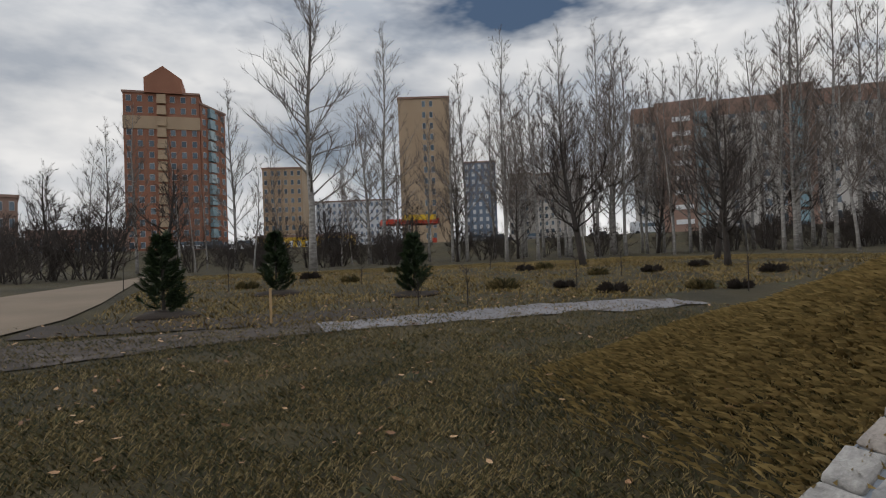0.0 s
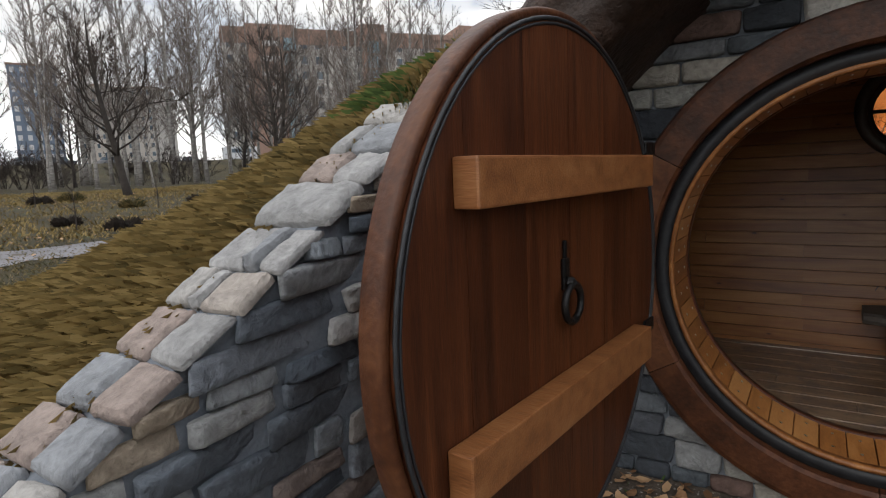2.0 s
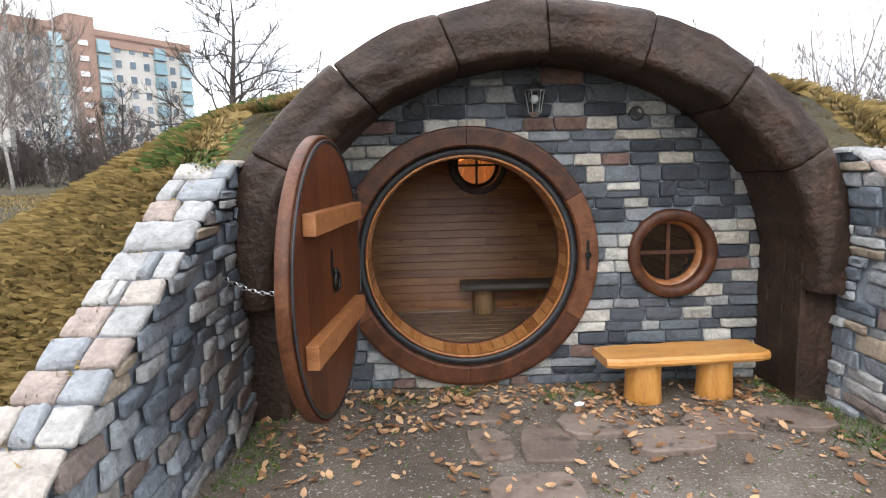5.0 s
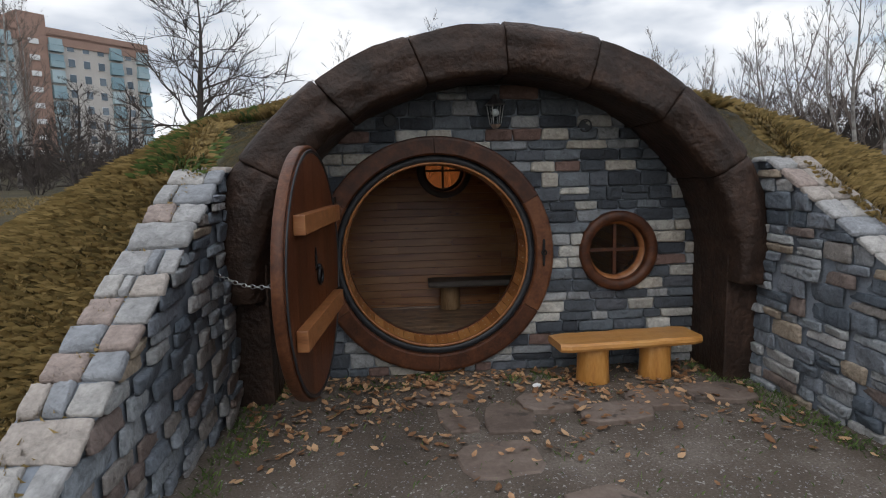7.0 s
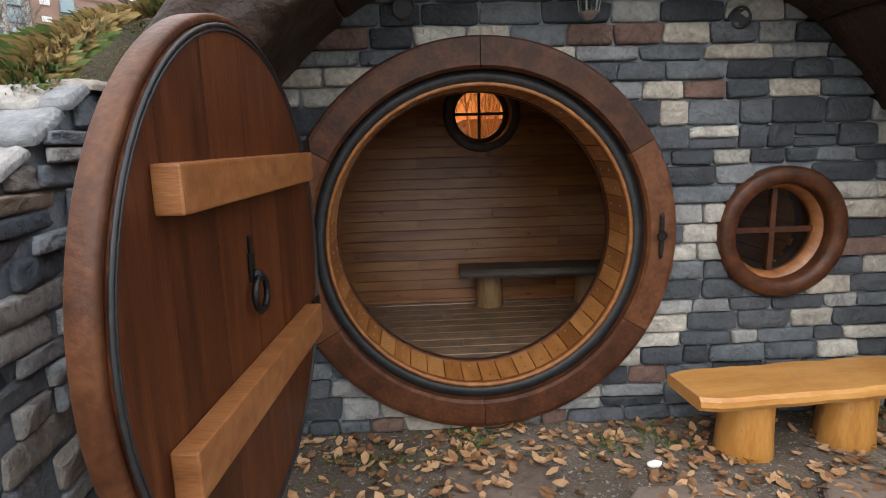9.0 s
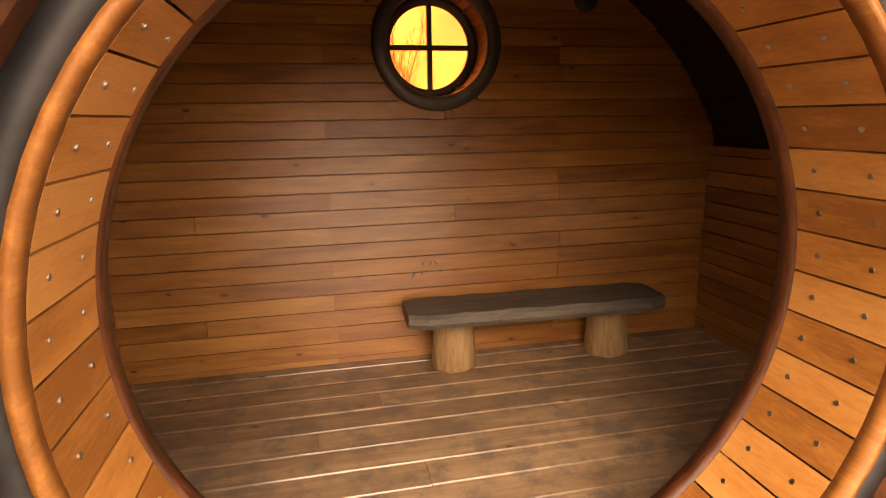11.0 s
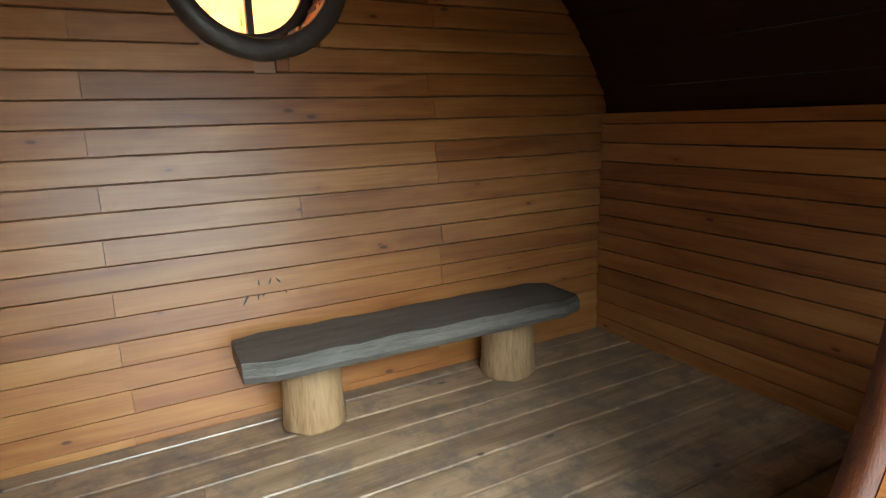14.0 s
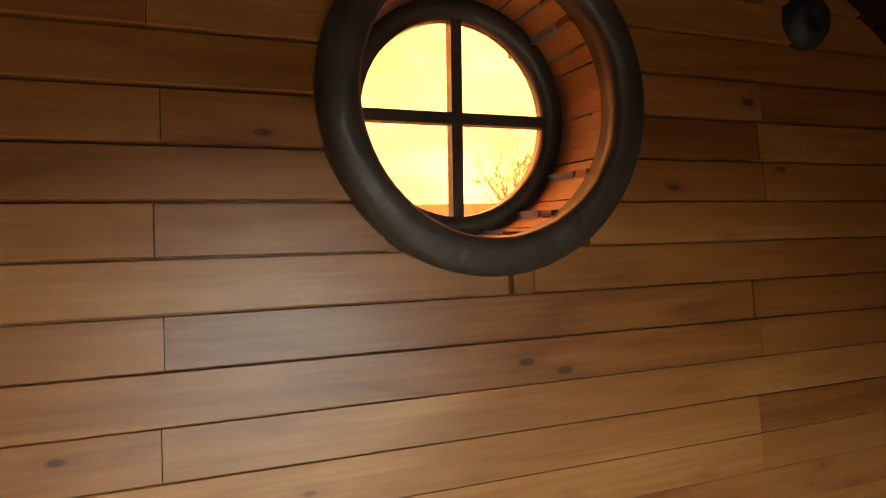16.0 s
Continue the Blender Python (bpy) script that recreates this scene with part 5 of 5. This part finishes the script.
# ---- trees ----
def grow(seed, height, trunk_r, branches, rise, reach, subs, twigs, start=0.2, lean=0.05, curve=0.25, stems=1, lift=0.08, fine=0.009):
    """Bare tree: a tapered stem with limbs, and a crown of fine branches. Gives two meshes."""
    rg = random.Random(seed)
    bt, bc = bmesh.new(), bmesh.new()

    def wander(p, d, length, n, bend, up):
        pts = [p.copy()]
        d = d.copy()
        for _ in range(n):
            d = (d + Vector((rg.uniform(-bend, bend), rg.uniform(-bend, bend), rg.uniform(-bend, bend) + up))).normalized()
            p = p + d * (length / n)
            pts.append(p.copy())
        return pts
    for s in range(stems):
        d0 = Vector((rg.uniform(-lean, lean), rg.uniform(-lean, lean), 1)).normalized()
        if stems > 1:
            a = 2 * math.pi * s / stems + rg.uniform(-0.5, 0.5)
            d0 = Vector((0.45 * math.cos(a), 0.45 * math.sin(a), 1)).normalized()
        hs = height * (rg.uniform(0.75, 1.0) if stems > 1 else 1)
        trunk = wander(Vector((0, 0, -0.3)), d0, hs + 0.3, 9, 0.07 if stems == 1 else 0.14, 0.05)
        tube(bt, trunk, [trunk_r * (1.25 if i == 0 else 1 - 0.92 * i / 9) for i in range(10)], 7)
        for k in range(branches):
            f = start + (0.97 - start) * (k + rg.random()) / branches
            i = min(8, int(f * 9))
            p = trunk[i].lerp(trunk[i + 1], f * 9 - i)
            a = rg.uniform(0, 2 * math.pi)
            d = Vector((math.cos(a), math.sin(a), rise * rg.uniform(0.6, 1.4)))
            l = hs * reach * (1.15 - f) * rg.uniform(0.6, 1.2) + 0.25
            br = wander(p, d.normalized(), l, 4, curve, lift)
            r = max(0.007, trunk_r * (1 - 0.9 * f) * 0.42)
            tube(bt if r > 0.03 else bc, br, [r, r * 0.75, r * 0.55, r * 0.35, r * 0.15], 4)
            for _ in range(subs):
                g = rg.uniform(0.25, 1.0) * 3.999
                j = int(g)
                q = br[j].lerp(br[j + 1], g - j)
                dd = ((br[j + 1] - br[j]).normalized() + Vector((rg.uniform(-1, 1), rg.uniform(-1, 1), rg.uniform(-0.3, 0.9))) * 0.75).normalized()
                sl = l * rg.uniform(0.25, 0.5)
                sb = wander(q, dd, sl, 3, curve, 0.08)
                tube(bc, sb, [max(0.006, r * 0.4), max(0.005, r * 0.3), 0.0045, 0.003], 3)
                for _ in range(twigs):
                    j2 = rg.randrange(3)
                    q2 = sb[j2].lerp(sb[j2 + 1], rg.random())
                    d2 = (dd + Vector((rg.uniform(-1, 1), rg.uniform(-1, 1), rg.uniform(-0.4, 0.9))) * 0.9).normalized()
                    tl = sl * rg.uniform(0.25, 0.6)
                    e = q2 + d2 * tl
                    u = d2.orthogonal().normalized() * fine
                    w = d2.cross(u)
                    v = [bc.verts.new(q2 + u), bc.verts.new(q2 - u * 0.5 + w * 0.8), bc.verts.new(q2 - u * 0.5 - w * 0.8), bc.verts.new(e)]
                    for t in ((0, 1, 3), (1, 2, 3), (2, 0, 3)):
                        bc.faces.new([v[c] for c in t])
    return bt, bc


def tree_kind(name, label, category, group, bark, twig, *args, **kw):
    bt, bc = grow(*args, **kw)
    t = thing(name, label, category, group)
    part("trunk", bt, bark, t, smooth=True)
    part("crown", bc, twig, t)
    return t


EYE0 = (-0.1, -4.935)


def polar(az, d, eye=EYE0):
    a = radians(az - 3.3)
    return eye[0] - d * math.sin(a), eye[1] + d * math.cos(a)


def plant(proto, spots, first=[None]):
    """Puts a tree and its copies at (azimuth, distance, scale, turn)."""
    for k, (az, d, s, turn) in enumerate(spots):
        x, y = polar(az, d)
        m = pose(x, y, terrain(x, y) - 0.05, 0, 0, turn)
        if k == 0:
            proto.scale = (s, s, s)
            proto.matrix_basis = m @ Matrix.Diagonal((s, s, s, 1))
        else:
            c = copy_thing(proto, m)
            c.scale = (s, s, s)


rg = random.Random(101)
birch_big = tree_kind("birch_tree", "tall bare birch with a dark lower trunk and spreading limbs", "tree", "bare trees of the park", BIRCH, TWIG, 1, 19, 0.25, 46, 0.9, 0.31, 9, 6, start=0.22)
plant(birch_big, [(86.7, 35, 0.95, 0), (81.2, 62, 0.9, 120), (66, 66, 1.0, 60), (57.5, 64, 1.05, 200)])
birch_slim = tree_kind("slim_birch_tree", "slender bare birch with upswept fine twigs", "tree", "bare trees of the park", BIRCH, TWIG, 2, 15, 0.14, 46, 1.25, 0.24, 8, 6, start=0.2)
plant(birch_slim, [(az + rg.uniform(-0.5, 0.5), rg.uniform(46, 70), rg.uniform(0.95, 1.4), rg.uniform(0, 360)) for az in [79.6, 78.4, 75.5, 73.4, 72.5, 71.6, 69.2, 93.4, 104, 102] + [34 + 0.85 * k for k in range(41)]])
birch_thin = tree_kind("young_birch_tree", "thin young white-stemmed birch", "tree", "bare trees of the park", BIRCH, TWIG, 3, 10, 0.085, 32, 1.2, 0.26, 7, 5, start=0.25)
plant(birch_thin, [(az, rg.uniform(36, 60), rg.uniform(0.7, 1.15), rg.uniform(0, 360)) for az in (96.3, 97.3, 98.6, 92.2, 89.5, 84, 77, 67.6, 60, 52, 46, 40.5, 38, 106, 109, 83, 12, 9, 6, 3, -2, -4)])
orchard = tree_kind("orchard_tree", "dark crooked bare fruit tree with spreading limbs", "tree", "dark bare trees", BARK, TWIGDARK, 4, 7, 0.16, 34, 0.8, 0.42, 9, 6, start=0.2, lean=0.15, curve=0.4)
plant(orchard, [(60.1, 25.3, 0.98, 0), (47.6, 22.9, 0.8, 70), (48.6, 27, 0.85, 140), (53.5, 58, 1.2, 210), (84.8, 52, 0.9, 20), (72.5, 52, 1.0, 100), (100, 40, 1.0, 250), (104.5, 36, 0.8, 300), (42, 52, 1.1, 30), (36, 60, 1.1, 80), (108, 40, 0.9, 10),
                (77.5, 60, 0.9, 190), (66.5, 56, 1.0, 280), (31, 46, 1.0, 140), (27, 42, 0.9, 200)])
apple = tree_kind("apple_tree", "dark twisted bare apple tree behind the mound", "tree", "dark bare trees", BARK, TWIGDARK, 5, 4.6, 0.13, 34, 0.5, 0.55, 10, 7, start=0.2, lean=0.3, curve=0.5, lift=-0.02, fine=0.0055)
plant(apple, [(22.2, 14.6, 1.2, 40), (16.5, 19, 0.8, 200), (30.5, 21, 0.7, 130)])
willow = tree_kind("pale_bush_tree", "pale bare bushy tree with fine upswept twigs", "tree", "bare trees of the park", BIRCH, TWIG, 6, 7, 0.07, 16, 1.4, 0.34, 7, 5, start=0.12, stems=4, fine=0.005)
plant(willow, [(-24, 30, 1.05, 0), (-31, 26, 1.0, 90), (-37, 24, 1.25, 180), (-20, 42, 1.0, 60), (-28, 40, 1.25, 220), (8, 48, 1.2, 20), (1, 50, 1.25, 80), (-4, 48, 1.3, 140), (13, 46, 1.1, 250), (-34, 36, 1.2, 10)])
shrub = tree_kind("bare_shrub", "dense dark bare shrub", "bush", "dark undergrowth", BARK, TWIGDARK, 7, 2.6, 0.03, 9, 1.0, 0.5, 7, 5, start=0.08, stems=5, curve=0.4)
plant(shrub, [(az, d, rg.uniform(1.0, 1.9), rg.uniform(0, 360)) for az, d in [(rg.uniform(26, 100), rg.uniform(46, 76)) for _ in range(84)] + [(rg.uniform(102, 114), rg.uniform(30, 44)) for _ in range(9)]
              + [(rg.uniform(-40, -18), rg.uniform(24, 38)) for _ in range(14)] + [(rg.uniform(18, 36), rg.uniform(26, 46)) for _ in range(12)]])


def pine(m, seed, h):
    """A young pine: a stem with whorls of needled boughs that rise at the tips."""
    rg = random.Random(seed)
    t = thing("young_pine", "small dense dark green pine in a mulched hole", "tree", "young pines", m=m)
    b = bmesh.new()
    tube(b, [(0, 0, -0.1), (0, 0, h * 0.5), (0, 0, h * 0.95)], [0.04, 0.03, 0.01], 6)
    part("trunk", b, BARK, t)
    vs, fs = [], []
    for k in range(120):
        f = (k + rg.random()) / 120
        a = rg.uniform(0, 2 * math.pi)
        L = h * 0.25 * (1.02 - f) ** 0.75 * rg.uniform(0.7, 1.15) + 0.06
        z0 = h * (0.06 + 0.9 * f)
        for q in range(64):
            g = 0.2 + 0.8 * rg.random()
            p = Vector((math.cos(a) * L * g, math.sin(a) * L * g, z0 + L * 0.55 * g * g))
            d = Vector((math.cos(a) + rg.uniform(-1, 1), math.sin(a) + rg.uniform(-1, 1), rg.uniform(-0.3, 1.3))).normalized()
            u = d.orthogonal().normalized() * 0.012
            n0 = len(vs)
            vs += [tuple(p + u), tuple(p - u), tuple(p + d * 0.14)]
            fs.append((n0, n0 + 1, n0 + 2))
    me = bpy.data.meshes.new("foliage")
    me.from_pydata(vs, [], fs)
    me.materials.append(NEEDLE)
    c = new("foliage", me)
    c.parent = t
    return t


for k, (az, d, h) in enumerate(((100.0, 13.7, 1.8), (90.2, 17.6, 1.85), (76.9, 15.7, 1.7))):
    x, y = polar(az, d)
    pine(pose(x, y, terrain(x, y)), 200 + k, h)
    bm = bmesh.new()
    bmesh.ops.create_uvsphere(bm, u_segments=20, v_segments=10, radius=1.0, matrix=pose(x, y, terrain(x, y) - 0.02) @ Matrix.Diagonal((0.75, 0.75, 0.13, 1)))
    for v in bm.verts:
        v.co += 0.07 * Vector(noise.noise_vector(v.co * 3))
    solid("mulch_mound", bm, SOIL, "low ring of dark mulch round a young pine", "soil", group="mulch heaps", smooth=True)

# stake, saplings, tussocks
x, y = polar(90.8, 11.4)
stk = solid("wooden_stake", boxes(((x, y, terrain(x, y) + 0.32), (0.065, 0.045, 0.74)), bevel=0.006), STAKE, "short raw wooden stake driven into the mulch", "stake")
for k, (az, d, h) in enumerate(((71.7, 13.1, 0.85), (61.0, 15.1, 0.9), (94.5, 19.3, 1.0), (103.1, 21.2, 1.5), (82.1, 19.3, 0.8), (56.8, 19.4, 0.9), (46.1, 15.0, 1.2), (76.6, 12.9, 0.7), (66, 22, 0.9), (69.3, 25, 1.0))):
    x, y = polar(az, d)
    rgk = random.Random(300 + k)
    t = thing("sapling", "thin bare planted sapling", "tree", "planted saplings", m=pose(x, y, terrain(x, y)))
    b = bmesh.new()
    tube(b, [(0, 0, -0.1), (0.02, 0.01, h * 0.5), (rgk.uniform(-0.05, 0.05), 0, h)], [0.016, 0.012, 0.004], 5)
    part("trunk", b, BARK, t)
    b = bmesh.new()
    for _ in range(12):
        zz, a = h * rgk.uniform(0.3, 0.95), rgk.uniform(0, 6.28)
        l = rgk.uniform(0.12, 0.3)
        tube(b, [(0.01, 0, zz), (l * math.cos(a), l * math.sin(a), zz + l)], [0.006, 0.003], 3)
    part("twigs", b, TWIGDARK, t)
places = []
for k, (az, d, s) in enumerate(((57.6, 15, 0.34), (68.1, 16.4, 0.42), (62.1, 16.3, 0.25), (49.9, 15.9, 0.28), (46.7, 15.8, 0.25), (92.8, 20, 0.3), (87, 22.8, 0.35), (83.2, 20.6, 0.25), (65.9, 23.1, 0.3), (58.9, 20.2, 0.3), (54, 21, 0.3), (64, 24, 0.35), (50, 23, 0.3), (79, 25, 0.3), (44, 20, 0.35))):
    x, y = polar(az, d)
    rgk = random.Random(400 + k)
    vs, fs = [], []
    for _ in range(420):
        a, r = rgk.uniform(0, 6.28), s * math.sqrt(rgk.random())
        px, py, pz = r * math.cos(a), r * math.sin(a), 0.55 * s * (1 - (r / s) ** 2)
        dx, dy, dz = math.cos(a) * 0.12 + rgk.uniform(-0.05, 0.05), math.sin(a) * 0.12 + rgk.uniform(-0.05, 0.05), rgk.uniform(0.0, 0.14)
        b0 = len(vs)
        vs += [(px - 0.012, py, 0), (px + 0.012, py, pz), (px + dx, py + dy, pz + dz)]
        fs.append((b0, b0 + 1, b0 + 2))
    me = bpy.data.meshes.new("grass_tussock")
    me.from_pydata(vs, [], fs)
    me.materials.append(BLADE if k % 2 else SOIL)
    ob = tagged(new("grass_tussock", me), "rounded dark tussock in the meadow", "grass", group="tussocks")
    ob.matrix_basis = pose(x, y, terrain(x, y))


# ---- buildings ----
def window_mesh(name, w, h, glass, rail=False):
    bm = bmesh.new()
    box(bm, (0, -0.05, 0), (w, 0.1, h))
    return mesh_of(name, bm, glass)


def building(name, label, a, b, depth, z0, z1, wallmat, floors, cols, glass, special=None, group="", bay=None):
    """A block whose front runs from a to b; windows stand on the front and on one end."""
    A, B = Vector((*a, 0)), Vector((*b, 0))
    L = (B - A).length
    ang = math.degrees(math.atan2(B.y - A.y, B.x - A.x))
    t = thing(name, label, "building", group, m=pose(A.x, A.y, z0, 0, 0, ang))
    H = z1 - z0
    part("wall", boxes(((L / 2, depth / 2, H / 2 - 1), (L, depth, H + 2))), wallmat, t)
    part("roof", boxes(((L / 2, depth / 2, H + 0.25), (L + 0.5, depth + 0.5, 0.5))), BROWNPANEL, t)
    fh, cw = H / floors, L / cols
    wm = window_mesh("window", cw * 0.42, fh * 0.5, glass)
    fm = mesh_of("frame", boxes(((0, -0.03, 0), (cw * 0.46, 0.06, fh * 0.55))), FRAMEWHITE)
    bmesh_b = boxes(((0, -0.45, -fh * 0.22), (cw * 0.86, 0.9, fh * 0.4)), ((0, -0.4, fh * 0.2), (cw * 0.8, 0.7, fh * 0.4)))
    bal = mesh_of("balcony", bmesh_b, bay or BALCONY)
    for c in range(cols):
        kind = special(c) if special else "w"
        for f in range(floors):
            if kind == "n":
                continue
            p = pose((c + 0.5) * cw, 0, (f + 0.5) * fh)
            if kind == "b":
                piece("balcony", bal, t, p)
            else:
                w = piece("window", fm, t, p)
                piece("pane", wm, w, pose(0, -0.03, 0))
    return t


def line_at(az0, d0, az1, d1):
    return polar(az0, d0), polar(az1, d1)


a, b = line_at(55.2, 118, 24.6, 138)
slab = building("apartment_slab", "long grey and brown nine-storey apartment block behind bare trees", a, b, 14, 3.0, 28.2, GREYPANEL, 9, 26, GLAZE,
                lambda c: "b" if c in (4, 10, 16, 19, 23, 25) else ("n" if c in (7, 13, 17, 18) else "w"))
La = (Vector(b) - Vector(a)).length
for x0, w_, h_ in ((0.06, 0.13, 1.6), (0.37, 0.07, 2.4), (0.668, 0.064, 3.0)):
    part("stair_tower", boxes(((La * (x0 + w_ / 2), 5, 12.4 + h_ / 2), (La * w_, 10.6, 26.8 + h_))), BROWNPANEL, slab, "brown brick stair tower")
    fm = mesh_of("tower_window", boxes(((0, -0.4, 0), (La * w_ * 0.35, 0.2, 0.9))), FRAMEWHITE)
    for f in range(9):
        piece("window", fm, slab, pose(La * (x0 + w_ / 2), 0, 1.5 + 2.8 * f))
for k in range(2):
    part("brown_band", boxes(((La / 2, 6.8, (25.3, 1.2)[k]), (La + 0.3, 14.1, (2.9, 3.4)[k]))), BROWNPANEL, slab, "brown brick band")
a, b = line_at(102.8, 152, 96.6, 150)
tower = building("brick_tower_block", "tall red-brick apartment tower with a gabled top and stacked balconies", a, b, 20, 4.0, 44, BRICK, 15, 7, GLAZE, lambda c: "b" if c == 3 else "w", bay=TAN)
La2 = (Vector(b) - Vector(a)).length
bm = bmesh.new()
v = [bm.verts.new(p) for p in ((La2 * 0.28, -0.8, 40), (La2 * 0.78, -0.8, 40), (La2 * 0.78, -0.8, 43.5), (La2 * 0.53, -0.8, 46.5), (La2 * 0.28, -0.8, 43.5))]
r = bmesh.ops.extrude_face_region(bm, geom=[bm.faces.new(v)])
bmesh.ops.translate(bm, verts=[e for e in r["geom"] if isinstance(e, bmesh.types.BMVert)], vec=(0, 9, 0))
bmesh.ops.recalc_face_normals(bm, faces=bm.faces)
part("gable", bm, BRICK, tower, "brick gable")
part("tan_band", boxes(((La2 / 2, 9.7, 33), (La2 + 0.2, 20, 3))), TAN, tower, "tan band")
a, b = line_at(96.5, 150.5, 94.4, 160)
building("brick_tower_wing", "receding red-brick wing with dark bay windows", a, b, 14, 4.0, 42, BRICK, 14, 4, GLAZE, lambda c: "b" if c == 1 else "w")
a, b = line_at(91.2, 190, 87.5, 188)
building("tan_block", "tan rendered apartment block", a, b, 16, 4.0, 33, TAN, 10, 6, GLAZE)
a, b = line_at(77.9, 150, 72.8, 150)
building("tan_tower", "tall plain tan tower block with few windows", a, b, 14, 4.0, 44.5, TAN, 14, 7, GLAZE, lambda c: "w" if c in (3, 4) else "n")
a, b = line_at(86.3, 230, 79.0, 225)
building("white_blue_block", "white and blue low apartment block", a, b, 14, 4.0, 26.5, WHITEWALL, 8, 14, BLUEWALL)
a, b = line_at(71.6, 200, 68.4, 200)
building("blue_tower", "slim white and blue tower block", a, b, 14, 4.0, 35.5, BLUEWALL, 12, 5, WHITEWALL)
a, b = line_at(67.2, 190, 65.2, 188)
building("grey_tower", "distant grey tower block", a, b, 14, 4.0, 29, GREYPANEL, 10, 4, GLAZE)
a, b = line_at(64.4, 180, 61.5, 176)
building("grey_tower", "distant grey tower block", a, b, 14, 4.0, 27, GREYPANEL, 10, 5, GLAZE)
a, b = line_at(113.5, 120, 110.4, 120)
building("brown_house", "low brown brick building at the park edge", a, b, 14, 3.5, 15, BROWNPANEL, 4, 4, GLAZE)
a, b = line_at(92, 122, 83, 118)
building("roadside_market", "long low market hall with a pale green front", a, b, 8, 4.2, 7.6, YELLOW, 1, 12, WHITEWALL)
a, b = line_at(110, 128, 103.5, 124)
building("low_warehouse", "long low dark warehouse", a, b, 10, 4.0, 9.5, BROWNPANEL, 1, 8, GLAZE)

# fuel station canopy
x, y = polar(77.2, 112)
st_ = thing("fuel_station", "fuel station with a red and yellow canopy", "fuel station", m=pose(x, y, 4.4, 0, 0, 80))
part("canopy", boxes(((0, 0, 5.0), (11, 6, 0.9))), RED, st_, "red canopy band")
part("sign_board", boxes(((1.5, -3.3, 5.7), (6.5, 0.3, 1.0))), YELLOW, st_, "yellow sign board")
for cx in (-4, 0, 4):
    part("column", boxes(((cx, 0, 2.2), (0.45, 0.45, 4.6))), WHITEWALL, st_)
    part("pump", boxes(((cx + 0.9, 0, 0.9), (0.8, 0.6, 1.9))), RED, st_)


# ---- cars along the road ----
def car_proto():
    t = thing("parked_car", "car standing on the road beyond the trees", "car", "cars on the road")
    bm = bmesh.new()
    box(bm, (0, 0, 0.62), (4.3, 1.75, 0.62), bevel=0.12)
    part("body", bm, CARPAINT, t)
    bm = bmesh.new()
    r = bmesh.ops.create_cube(bm, size=1, matrix=pose(-0.15, 0, 1.17) @ Matrix.Diagonal((2.5, 1.55, 0.56, 1)))
    for q in r["verts"]:
        if q.co.z > 1.2:
            q.co.x *= 0.72
            q.co.y *= 0.85
    part("cabin", bm, GLAZE, t, "dark glass")
    for wx in (-1.35, 1.35):
        for wy in (-0.8, 0.8):
            bm = bmesh.new()
            bmesh.ops.create_cone(bm, cap_ends=True, segments=14, radius1=0.32, radius2=0.32, depth=0.22, matrix=pose(wx, wy, 0.32, 90))
            part("wheel", bm, RUBBER, t)
    return t


car = car_proto()
for k, az in enumerate((98.4, 96.9, 95.4, 92.9, 84.6, 79, 70.6, 68.4, 64.8, 58.6, 55, 53.4, 104, 46, 42)):
    d = 99 / max(0.5, math.sin(radians(az)))
    d = min(d, 118)
    x, y = polar(az, d)
    m = pose(x, y, terrain(x, y) + 0.07, 0, 0, 90 + rg.uniform(-4, 4))
    if k == 0:
        car.matrix_basis = m
    else:
        copy_thing(car, m)
x, y = polar(54.3, 104)
van = thing("white_van", "white van on the road beyond the trees", "van", m=pose(x, y, terrain(x, y) + 0.07, 0, 0, 60))
bm = bmesh.new()
box(bm, (0, 0, 1.35), (5.4, 2.0, 2.0), bevel=0.15)
part("body", bm, WHITEWALL, van)
part("side_window", boxes(((0.4, -1.01, 1.7), (3.6, 0.05, 0.6))), GLAZE, van)
for wx in (-1.7, 1.7):
    for wy in (-0.9, 0.9):
        bm = bmesh.new()
        bmesh.ops.create_cone(bm, cap_ends=True, segments=14, radius1=0.38, radius2=0.38, depth=0.24, matrix=pose(wx, wy, 0.38, 90))
        part("wheel", bm, RUBBER, van)
